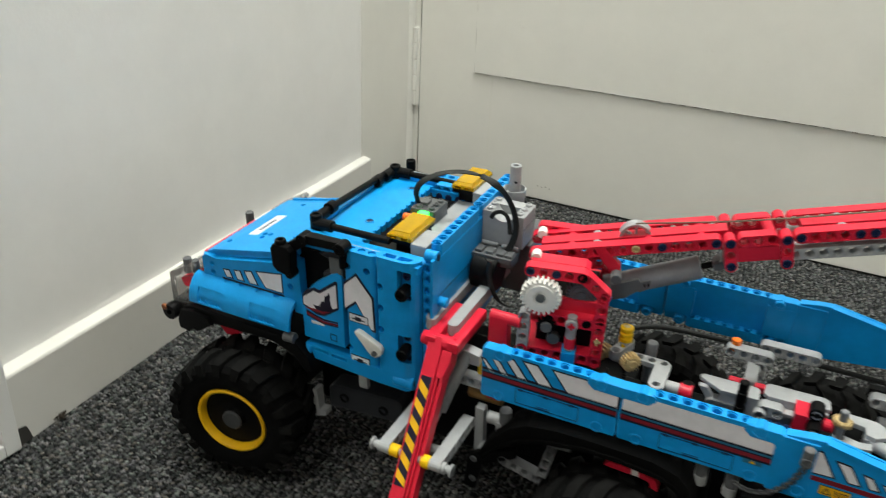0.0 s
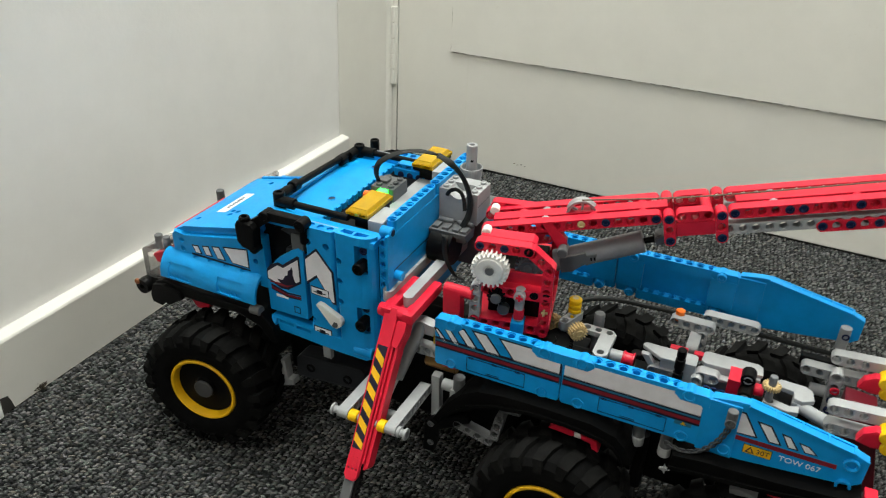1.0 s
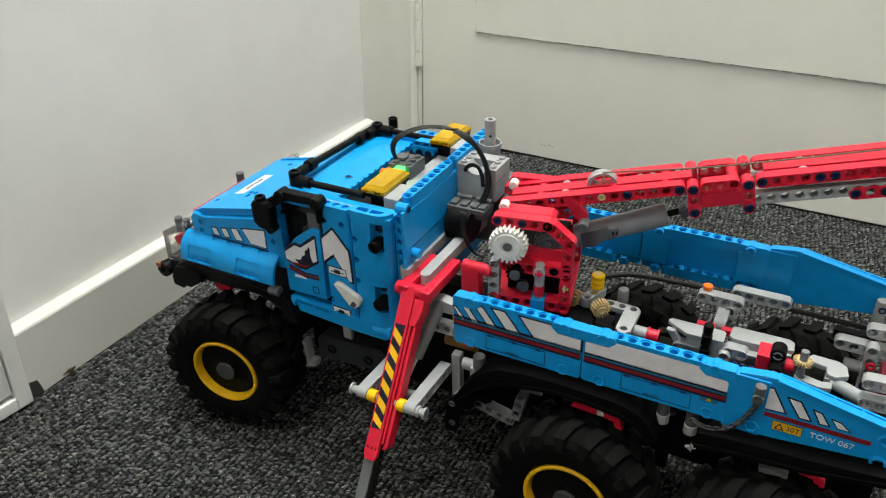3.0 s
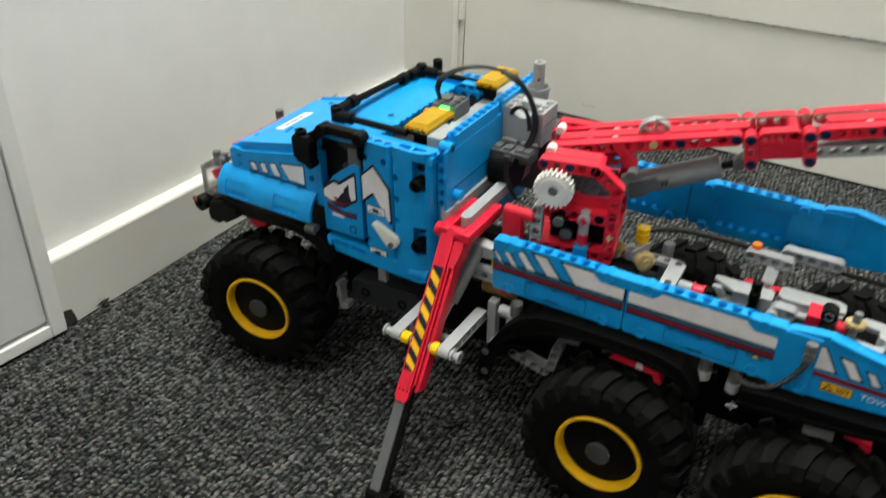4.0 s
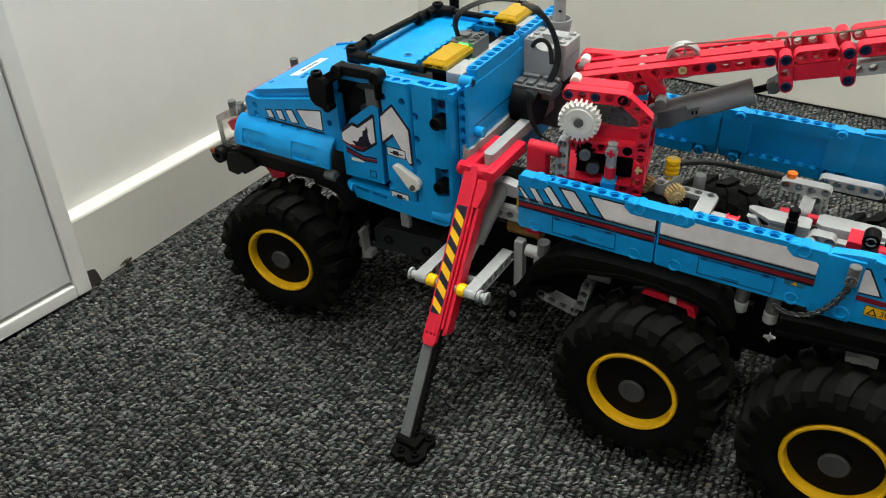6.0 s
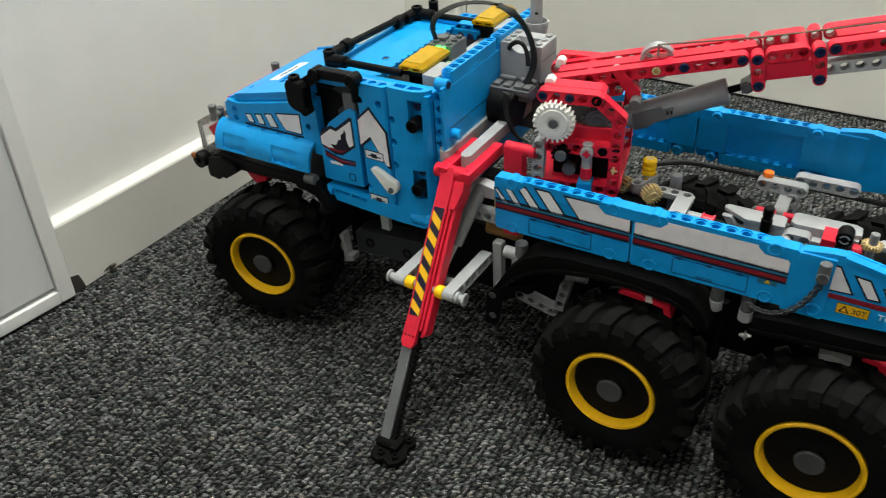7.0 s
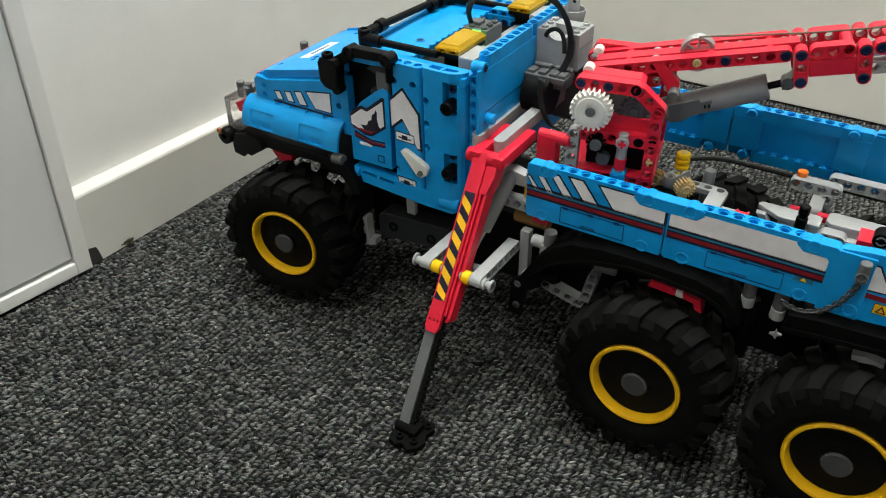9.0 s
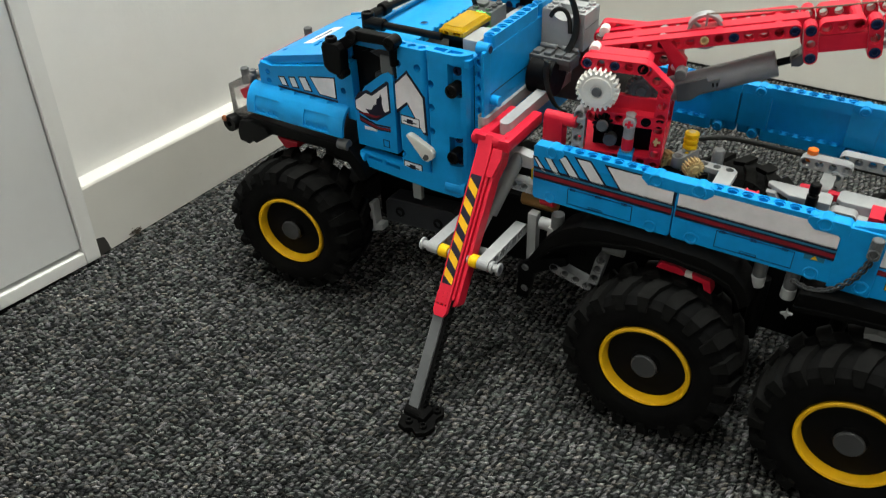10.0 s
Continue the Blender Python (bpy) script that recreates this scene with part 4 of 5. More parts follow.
# printed arrow on the cab side
arrow = [(-120.2, 183.6), (-110.6, 192.6), (-99.2, 178.4), (-98.2, 154.2), (-100.2, 154.2), (-111.6, 173.4), (-120.2, 165.8)]
plate([(-120.2, 185.6), (-110.4, 195.0), (-97.8, 179.2), (-96.9, 152.2), (-99.8, 152.6), (-111.4, 171.2), (-120.2, 163.4)], STICKER_K, side_a, -0.20, 0.3, "printed_edge")
plate(arrow, STICKER_W, side_a, -0.35, 0.2, "printed_arrow", "white printed arrow")
for x0, z0 in ((-117.4, 156.6), (-117.4, 122.4)):
    plate([(x0, z0), (x0 + 15, z0 - 0.4), (x0 + 15, z0 + 6.2), (x0, z0 + 6.6)], STICKER_K, side_a, -0.42, 0.1, "label_edge")
    plate([(x0 + 0.6, z0 + 0.6), (x0 + 14.4, z0 + 0.2), (x0 + 14.4, z0 + 5.6), (x0 + 0.6, z0 + 6.0)], STICKER_W, side_a, -0.52, 0.0, "printed_label")
    plate([(x0 + 2.2, z0 + 2.2), (x0 + 12.6, z0 + 2.0), (x0 + 12.6, z0 + 2.8), (x0 + 2.2, z0 + 3.0)], STICKER_K, side_a, -0.6, -0.4, "printed_bar")
    plate([(x0 + 5.0, z0 + 1.4), (x0 + 9.6, z0 + 1.2), (x0 + 9.6, z0 + 4.4), (x0 + 5.0, z0 + 4.6)], STICKER_K, side_a, -0.6, -0.4, "printed_bar")
# white pointed piece
hornpts = [(-111.8, 151.0), (-109.6, 152.6), (-106.6, 152.2), (-91.8, 145.0), (-90.2, 142.2), (-91.0, 138.4), (-95.0, 135.0), (-98.6, 135.6), (-101.4, 138.4)]
horn = bpart("white_horn", prism(hornpts, -4.6, -0.3, "y", 1.3), WHITE, "white tooth-shaped piece pinned to the cab side")
part("axle_end", prism([(-98.6, 137.4), (-96.8, 136.2), (-94.8, 136.8), (-93.6, 138.8), (-94.6, 140.8), (-96.8, 140.8)], -5.3, -4.3, "y", 0.3), DGREY, horn)
# door
dpts = [(-156, 131), (-122.4, 131.5), (-122.0, 188.6), (-126, 190.4), (-131, 188), (-146, 176.2), (-148.5, 172.6), (-156, 166.0)]
cdoor = bpart("cab_door", prism(dpts, 0.2, 6.5, "y", 0.5), BLUE, "blue cab door with a printed panel")
plate([(-155.4, 158.0), (-155.0, 166.2), (-151.6, 170.8), (-144.6, 174.4), (-140.6, 173.4), (-127.4, 184.0), (-125.6, 183.4), (-125.6, 162.0), (-137.6, 153.2), (-144, 152.8)], STICKER_K, cdoor, 0.0, 0.4, "printed_edge")
plate([(-154.6, 158.8), (-154.6, 164.4), (-145.2, 171.8), (-140.4, 170.8), (-127.0, 181.2), (-126.8, 163.4), (-136.8, 156.6), (-143.2, 155.4)], STICKER_W, cdoor, -0.12, 0.3, "printed_patch")
plate([(-146.6, 160.2), (-141.6, 160.6), (-139.4, 164.6), (-137.0, 165.6), (-136.4, 169.6), (-134.2, 171.0), (-133.0, 174.0), (-132.0, 171.4), (-132.4, 167.4), (-131.4, 162.6), (-129.6, 160.2), (-134.6, 157.4), (-142.8, 156.2)], STICKER_K, cdoor, -0.2, 0.1, "printed_emblem", "dark printed emblem")
plate([(-153.8, 156.2), (-146.0, 155.4), (-138.0, 155.2), (-132.6, 158.6), (-138.4, 156.8), (-146.2, 157.4)], STICKER_R, cdoor, -0.24, 0.1, "printed_flash")
for dz, mat, h in ((0.0, STICKER_K, 1.1), (-1.7, STICKER_R, 1.4), (-3.4, STICKER_K, 0.8)):
    plate([(-152.6, 154.4 + dz), (-138.6, 150.6 + dz), (-127.0, 151.2 + dz), (-127.0, 151.2 + dz - h), (-138.8, 150.4 + dz - h), (-152.6, 154.0 + dz - h)], mat, cdoor, -0.02, 0.4, "printed_stripe")
plate([(-149.0, 144.4), (-138.4, 144.8), (-138.4, 147.0), (-149.0, 146.8)], STICKER_W, cdoor, 0.0, 0.4, "printed_bar")
outline(-134.0, -128.6, 134.6, 140.2, 0.6, 0.0, 0.5, NAVY, cdoor)
part("side_window", prism([(-149.6, 176), (-122.6, 193), (-122.6, 206), (-150.6, 198)], 7.0, 8.0, "y"), BLACK, cdoor)
# sill
sill = bpart("sill", prism([(-160, 117.5), (-158, 115.2), (-96, 111.5), (-74, 111.5), (-70, 114), (-70, 121.5), (-74, 123), (-158, 126)], -0.6, 8, "y", 0.5), BLUE, "blue sill under the door")
part("sill_tube", rod(5.2, -84, -69, "x", 20, (0, 3.0, 118.0)), BLUE, sill)
# flat navy disc paints the shade inside the tube's bore
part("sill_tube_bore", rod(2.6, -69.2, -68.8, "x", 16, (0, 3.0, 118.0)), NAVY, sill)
part("sill_tube", rod(4.4, -160.6, -150, "x", 18, (0, 1.0, 121.4)), BLUE, sill)
carve(sill, prism([(-148, 121.6), (-136, 120.9), (-136, 123.4), (-148, 124.2)], -2, 4.5, "y", 0, prism([(-133.5, 120.7), (-121, 119.9), (-121, 122.6), (-133.5, 123.3)], -2, 4.5, "y")))
# dark column with holes at the rear edge and the back wall
beam(11, BLUE, truck, LEAN4 @ at(-62.2, 12.4, 126, 0, -90, 0), "rear_column", "blue holed column at the cab's rear edge")
bpart("rear_edge", box(-59.6, -57.6, 5.6, 14, 118, 214, 0.5), BLUE, "thin blue edge of the cab back")
back = bpart("cab_back", box(-66, -57.8, 12, 140, 130, 212, 0.8), BLUE, "blue cab back wall of stacked panels")
# navy lines paint the shade in the joints of the stacked panels
for z in (157, 184):
    part("seam", box(-57.9, -57.7, 13, 139, z, z + 0.7, 0), NAVY, back)
part("back_tube", rod(3.4, -60, -52, "x", 16, (0, 16, 180)), BLUE, back)
for yy in (20, 84):
    beam(8, BLUE, back, at(-61.8, yy, 216.2, 0, 0, 90) @ pose(0, 0, 0, 90, 0, 0), "holed_rail")
for yy in (13, 145):
    part("corner_boss", rod(3.9, -66, -57.4, "x", 20, (0, yy, 213.6)), BLUE, back)
    # navy disc in place of the boss's shaded bore
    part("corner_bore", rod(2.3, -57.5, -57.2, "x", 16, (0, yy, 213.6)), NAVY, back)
# roof
roof = bpart("roof", box(-158, -121, 8, 132, 200.5, 204.5, 0.8), BLUE, "smooth blue roof panel inside black roof rails")
part("front_lip", prism([(-166, 196), (-158, 200), (-158, 206.5), (-161, 206.5)], 4, 130, "y", 0.5), BLUE, roof)
for y0, y1 in ((2, 17), (129, 137.5)):
    part("side_lip", box(-160, -66, y0, y1, 203.5, 208.8, 0.8), BLUE, roof)
    # grey strip paints the reflection that runs along the glossy lip
    part("lip_strip", box(-146, -96, y0 + 6.6, y0 + 7.6, 208.8, 209.6, 0.2), GREY, roof)
for k in range(16):
    part("tooth", box(-123, -119.4, 12 + 7.6 * k, 17.2 + 7.6 * k, 196, 204.4, 0.4), BLUE, roof)
for y in (53, 116):
    part("roof_hole", lathe([(3.4, 204.5), (3.2, 205.0), (2.5, 205.0), (2.5, 204.6), (0.2, 204.6)], 18, "z", None, (-131.5, y, 0)), BLUE, roof)
    # navy disc paints the hole's shaded bottom
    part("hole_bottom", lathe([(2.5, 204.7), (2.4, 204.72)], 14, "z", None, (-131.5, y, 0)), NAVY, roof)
beam(6, BLUE, truck, LEAN4 @ at(-112, 125, 206.0), "roof_beam", "blue holed roof beam")
# roof rails
rails = bpart("roof_rail", rod(2.5, 0, 112, "y", 14), BLACK, "black roof rail of tubes and elbows", at(-157, 21, 214.5, -2.3, 0, 0))
UNTILT = at(-157, 21, 214.5, -2.3, 0, 0).inverted()
for y in (20.0, 131.0):
    part("rail_tube", rod(2.5, -156, -96, "x", 14, (0, y, 212.5 - (3.6 if y > 76 else 0))), BLACK, rails, "", UNTILT)
    s = 1 if y < 76 else -1
    part("elbow_post", lathe([(2.0, 204), (4.3, 204.5), (4.3, 218.2), (3.8, 218.8), (2.4, 218.8), (2.4, 217.6), (0.2, 217.6)], 18, "z", None, (-154, y + s * 1.0, -4.2 if y > 76 else 0)), BLACK, rails, "", UNTILT)
    part("elbow_sleeve", rod(4.1, -154, -140, "x", 16, (0, y, 212.5 - (3.6 if y > 76 else 0))), BLACK, rails, "", UNTILT)
    part("elbow_sleeve", rod(4.1, y + s * 2, y + s * 15, "y", 16, (-156, 0, 213.5 - (4.2 if y > 76 else 0))) if s > 0 else rod(4.1, y - 15, y - 2, "y", 16, (-156, 0, 213.5 - (4.2 if y > 76 else 0))), BLACK, rails, "", UNTILT)
    part("elbow_collar", rod(4.5, y + s * 20, y + s * 27, "y", 16, (-157, 0, 213.5 - (4.2 if y > 76 else 0))) if s > 0 else rod(4.5, y - 27, y - 20, "y", 16, (-157, 0, 213.5 - (4.2 if y > 76 else 0))), BLACK, rails, "", UNTILT)
part("end_knob", lathe([(3.8, 202), (3.8, 215), (3.3, 215.6), (2.2, 215.6), (2.2, 214.4), (0.2, 214.4)], 16, "z", None, (-147, 143, 0)), BLACK, rails, "", UNTILT)
# amber roof lamps
AMBER = plastic("amber_plastic", (0.80, 0.49, 0.003), rough=0.12)
AMBER.node_tree.nodes["Principled BSDF"].inputs["Transmission Weight"].default_value = 0.5
for x0, y0, ln in ((-99.5, 21.8, 35), (-96.5, 113, 36)):
    lamp = bpart("beacon", box(x0, x0 + 18, y0, y0 + ln, 213.6, 216.4, 0.6), AMBER, "translucent amber beacon bar on a black base")
    top = prism([(x0 + 0.8, 216.3), (x0 + 2.4, 218.9), (x0 + 15.6, 218.9), (x0 + 17.2, 216.3)], y0 + 0.6, y0 + ln - 0.6, "y", 0.5)
    for v in top.verts:
        if v.co.z > 217:
            v.co.y += 2.2 if v.co.y < y0 + ln / 2 else -2.2
    part("beacon_lens", top, AMBER, lamp)
    part("beacon_base", box(x0 + 0.6, x0 + 17.4, y0 + 0.6, y0 + ln - 0.6, 210.6, 213.5, 0.5), BLACK, lamp)
    part("beacon_foot", box(x0 + 4, x0 + 17.4, y0 + 5, y0 + ln - 4, 203.0, 210.5, 0.5), BLACK, lamp)
    carve(lamp, box(x0 + 2.4, x0 + 7.4, y0 - 1, y0 + 4, 214.1, 215.8, 0, box(x0 + 10.6, x0 + 15.6, y0 - 1, y0 + 4, 214.1, 215.8, 0)))
    for k in range(5):
        part("beacon_rib", box(x0 + 2.6, x0 + 15.4, y0 + 6.5 + 5.6 * k, y0 + 7.6 + 5.6 * k, 214.0, 218.4, 0.1), OLD_TAN, lamp)
    part("lamp_brick", box(x0 + 17.6, x0 + 29.0, y0 - 0.4, y0 + 23, 203.0, 213.4, 1.2), GREY, lamp)
# receiver and cable behind the roof panel
bpart("roof_tray", box(-93, -70, 46, 119, 196, 202, 0.5), GREY, "pale grey deck behind the roof panel")
bpart("well_floor", box(-121, -68, 14, 128, 188, 191, 0.4), BLACK, "dark floor of the roof well")
bpart("well_wall", box(-124, -121.8, 14, 130, 191.2, 200.4, 0.2), BLUE, "blue wall under the roof panel's toothed edge")
inner = bpart("roof_well", box(-116, -70, 120, 126, 196, 206, 0.5), BLUE, "blue beam round the roof well")
for x in (-110, -102, -94, -86):
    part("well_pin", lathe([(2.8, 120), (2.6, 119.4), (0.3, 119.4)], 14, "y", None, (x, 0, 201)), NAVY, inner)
box_r = bpart("receiver", box(-109, -90, 72, 93.5, 191.2, 212.0, 0.6), DGREY, "dark grey receiver box with studs and a green light")
studs([(-94, 76), (-94, 83), (-94, 90), (-104, 76), (-104, 90)], 212, DGREY, box_r)
part("plug", box(-109, -99.5, 79.5, 87, 211.8, 214.2, 0.8), DGREY, box_r)
LED, _, _, _, led_bsdf = material("green_led")
led_bsdf.inputs["Base Color"].default_value = (0.02, 0.6, 0.05, 1)
led_bsdf.inputs["Emission Color"].default_value = (0.04, 1.0, 0.08, 1)
led_bsdf.inputs["Emission Strength"].default_value = 5.0
part("green_light", box(-101, -94, 66.4, 71.9, 206, 212, 1.0), LED, box_r, "lit green indicator")
part("orange_switch", rod(3.2, -111, -103, "x", 14, (0, 66, 207)), ORANGE, box_r)
cable = bpart("cable", tube([(-107, 80, 213), (-107, 77, 222), (-103, 78, 230.5), (-92, 84, 236.6), (-80, 90, 238.4), (-64, 90, 238.6), (-47, 82, 237), (-37, 80, 228), (-32, 79.5, 215), (-32, 78, 203), (-36, 75, 193), (-42, 70, 187)], 0.9, 10, 2.9, (0.95, -0.3, 0.0)), CABLE, "flat black ribbon cable arching from the roof to the motor")
bpart("cable", tube([(-51, 81.5, 213), (-48, 80.6, 217.4), (-43.5, 80.4, 219.4), (-39.4, 80.2, 217.8), (-36.8, 79.8, 212.6), (-35.4, 78.6, 205)], 1.5, 8, 0.5, (0.1, -1, 0.1)), CABLE, "black cable loop over the arch brick")
bpart("cable", tube([(-44, 62, 191), (-40.4, 57, 193), (-40.4, 56, 184.5), (-38, 56, 174), (-33, 57, 164.5), (-25, 58, 161)], 0.9, 10, 2.7, (0.95, -0.3, 0.0)), CABLE, "flat black ribbon cable")
# ---- between cab and crane ----
stack = bpart("grey_brick", box(-58, -27.5, 83, 107, 192.5, 217, 0.5), GREY, "light grey arch brick with studs behind the cab")
carve(stack, bores([(-43, 219.5)], 8.6, 80, 97, "y", 28))
studs([(-54, 87), (-54, 95), (-54, 103), (-31.6, 87), (-31.6, 95), (-31.6, 103)], 217, GREY, stack)
part("brick_seam", box(-27.55, -27.35, 84, 106, 206.9, 207.3, 0), DGREY, stack)
dplate = bpart("dark_plate", box(-58, -29, 66, 83, 188.5, 192, 0.4), DGREY, "dark grey plates with clips")
for x in (-54, -46, -38, -32):
    part("plate_lug", box(x - 2.6, x + 2.6, 68, 76, 191.8, 194, 0.6), DGREY, dplate)
for x in (-50, -35):
    part("clip", rod(1.6, x - 6, x + 6, "x", 12, (0, 79.5, 194.2)), MGREY, dplate)
part("lower_plate", box(-56, -30, 70, 84, 183, 188.4, 0.4), DGREY, dplate)
smooth(bpart("motor", rod(13, -56, -38, "x", 28, (0, 70, 178)), BLACK, "black round motor housing"))
smooth(bpart("motor", rod(11, -54, -40, "x", 28, (0, 104, 180)), BLACK, "black round motor housing"))
bpart("dark_block", box(-54, -26, 96, 140, 150, 190, 2), DGREY, "dark grey gearbox behind the cab")
exh = bpart("exhaust_stack", lathe([(2.2, 236.5), (2.2, 238.2), (4.0, 238.2), (4.2, 237.6), (4.2, 214), (4.2, 213)], 22, "z", None, (-49, 120, 0)), GREY, "light grey exhaust stack of stacked rings")
part("exhaust_cup", lathe([(4.2, 210), (7.6, 211), (8.6, 218), (8.6, 220.4), (7.8, 220.4), (7.4, 216), (4.4, 214)], 26, "z", None, (-49, 120, 0)), GREY, exh)
for z in (200, 205):
    part("exhaust_ring", lathe([(5, z), (7.4, z + 0.6), (7.4, z + 3.4), (5, z + 4)], 26, "z", None, (-49, 120, 0)), GREY, exh)
part("exhaust_slot", box(-48, -46, 115.6, 116.4, 226, 227.4, 0.1), BLACK, exh)

# ---- bonnet and front ----
hside = [(-245, 156), (-245, 171.6), (-241, 174.6), (-232, 173.4), (-160, 187.5), (-160, 156)]
for y0, y1 in ((2.2, 9.5), (96.5, 103.8)):
    h = bpart("bonnet_side", prism(hside, y0, y1, "y", 0.6), BLUE, "blue bonnet side with printed slats")
    if y0 < 50:
        bonnet_side = h
smooth(bpart("bonnet_corner", rod(6.5, 157, 173, "z", 20, (-240.5, 9, 0)), BLUE, "rounded blue bonnet corner"))
for pts in ([(-225.0, 166.0), (-220.6, 166.6), (-218.4, 161.2), (-222.8, 161.0)], [(-215.1, 167.6), (-210.5, 168.4), (-208.2, 161.6), (-213.0, 161.4)], [(-205.6, 169.6), (-200.2, 170.6), (-196.0, 161.6), (-202.0, 161.2)], [(-194.6, 172.0), (-173.6, 175.4), (-173.8, 161.0), (-188.0, 161.2)]):
    outlined(bonnet_side, pts, 1.8, 0.9)
plate([(-227.4, 157.8), (-172.4, 157.6), (-172.4, 159.2), (-227.4, 159.4)], STICKER_K, bonnet_side, 2.0, 2.4, "printed_stripe")
carve(bonnet_side, bores([(-236.0, 168.0), (-236.0, 161.0), (-166.4, 168.0), (-166.4, 180.0)], 2.3, 0, 6.5))
bpart("windscreen_post", box(-164, -157, 1.4, 9, 148, 190, 0.8), BLUE, "blue windscreen post")
bonnet = bpart("bonnet", prism([(-242, 170.6), (-232, 173.4), (-162, 188.0), (-162, 193.4), (-232, 178.6), (-243, 175.4)], 6, 104, "y", 0.5), BLUE, "large sloping blue bonnet with a white label")
for yy in (6.0, 103.4):
    part("bonnet_rib", prism([(-236, 177.4), (-166, 192.0), (-166, 193.6), (-236, 179.0)], yy - 1.2, yy + 1.2, "y"), BLUE, bonnet)
part("bonnet_beam", prism([(-240, 166), (-240, 172.8), (-232, 175.2), (-163, 189.8), (-163, 166)], 7.5, 14, "y", 0.3), BLUE, bonnet)
SLOPE = at(-232, 0, 178.8, 0, -11.9, 0)
part("bonnet_label", box(6, 15, 33, 69, -0.3, 0.25, 0), STICKER_W, bonnet, "white paper label", SLOPE)
for k in range(7):
    part("printed_bar", box(9.2, 12.2, 41 + 3.0 * k, 43.0 + 3.0 * k, 0.2, 0.35, 0), STICKER_K, bonnet, "", SLOPE)
holes = bmesh.new()
for x, y in ((-3, 22), (14, 92), (34, 80), (22, 30), (26, 35), (20, 36)):
    bores([(x, y)], 2.3, -3.4, 4, "z", 14, holes)
holes.transform(Matrix.Translation((-232, 0, 178.8)) @ pose(0, 0, 0, 0, -11.9, 0))
carve(bonnet, holes)
part("red_grille_edge", box(-247.6, -243, 8, 66, 162, 173.4, 0.8), RED, bonnet, "red strip along the bonnet's front edge")
part("windscreen_lip", prism([(-170, 190), (-160, 192), (-160, 198), (-168, 196)], 8, 118, "y", 0.4), BLUE, bonnet)
# fender
farc = [(4 - 14 * math.cos(radians(6 * k)), 138 + 20 * math.sin(radians(6 * k))) for k in range(16)]
inner = [(4 - 11.6 * math.cos(radians(6 * k)), 138 + 17.4 * math.sin(radians(6 * k))) for k in range(16)][::-1]
for mirror in (False, True):
    pts = farc + inner
    if mirror:
        pts = [(152 - y, z) for y, z in pts]
    fen = smooth(bpart("fender", prism(pts, -252, -162, "x", 0.4), BLUE, "rounded blue front fender with slotted recesses"))
    if not mirror:
        pocket = bmesh.new()
        for x in (-244, -197):
            prism([(-13, 139.6), (-12, 147), (-8, 152.4), (-5.8, 150.6), (-8.2, 146.0), (-9.0, 139.6)], x, x + 23, "x", 0, pocket)
        for x in (-222.6, -208.9, -194.1, -178.3):
            lathe([(2.3, 156.6), (2.3, 162)], 14, "z", pocket, (x, 1.0, 0))
        carve(fen, pocket)
        carve(fen, bores([(x + 4 + 5.2 * k, 141.6) for x in (-244, -197) for k in range(4)], 2.2, -14, -8.3))
        smooth(fen)
bpart("wheel_arch", prism([(-262, 116), (-262, 129), (-255, 132), (-160, 131), (-150, 120), (-146, 108), (-152, 106), (-162, 118), (-180, 124), (-240, 122), (-250, 114)], -8, 34, "y", 1.5), BLACK, "black wheel arch under the fender")
bpart("wheel_arch", prism([(-262, 118), (-262, 133), (-255, 136), (-160, 130), (-150, 120), (-146, 108), (-152, 106), (-162, 118), (-180, 124), (-240, 124), (-250, 116)], 118, 164, "y", 1.5), BLACK, "black wheel arch under the fender")
bump = bpart("bumper", box(-282, -262, 4, 148, 112, 126, 2), BLACK, "black front bumper with tow eyes")
for y in (-10, 158):
    part("tow_eye", lathe([(2.4, -4), (6.2, -4), (6.6, 0), (6.2, 4), (2.4, 4)], 20, "y", None, (-273, y + 2, 123), True), BLACK, bump)
    part("bumper_end", prism([(-266, 118), (-265.6, 111), (-256, 109.6), (-252, 113.5), (-248, 112.4), (-233, 122), (-236, 127), (-250, 130.5), (-262, 128)], y - 1, y + 7, "y", 1.0), BLACK, bump)
    part("marker", rod(2.4, y - 3, y - 0.5, "y", 14, (-277, 0, 127)), MARKER, bump, "small brown-orange marker cap")
bpart("red_underframe", prism([(-243, 111.5), (-236, 103.5), (-225, 104.5), (-222, 111.5)], 6, 146, "y", 1.0), RED, "red frame above the front axle")
CLEAR, _, _, _, cb = material("clear_plastic")
cb.inputs["Base Color"].default_value = (0.85, 0.83, 0.82, 1)
cb.inputs["Transmission Weight"].default_value, cb.inputs["Roughness"].default_value, cb.inputs["IOR"].default_value = 0.8, 0.12, 1.2
for y in (2, 128):
    hl = bpart("headlight", prism([(-281, 149), (-282, 123), (-263, 124), (-263, 127.6), (-276, 128), (-275, 146.4), (-256, 155), (-253, 161), (-256, 163)], y, y + 20, "y", 0.9), CLEAR, "clear headlight bracket in front of the bonnet")
    part("headlight_cheek", prism([(-280.4, 148.4), (-276, 128.4), (-262, 130), (-258, 154), (-257, 161)], y + 17.5, y + 19.5, "y", 0.4), CLEAR, hl)
    part("red_lens", prism([(-273, 144.5), (-270, 138), (-257, 140), (-255, 152.5)], y + 3, y + 16, "y", 0.8), RED, hl)
    if y > 50:
        continue
    part("grey_clip", rod(3.2, 152, 164, "z", 14, (-264, y + 4, 0)), DGREY, hl)
    part("grey_clip", rod(2.8, 152, 164, "z", 14, (-256, y + 4, 0)), DGREY, hl)
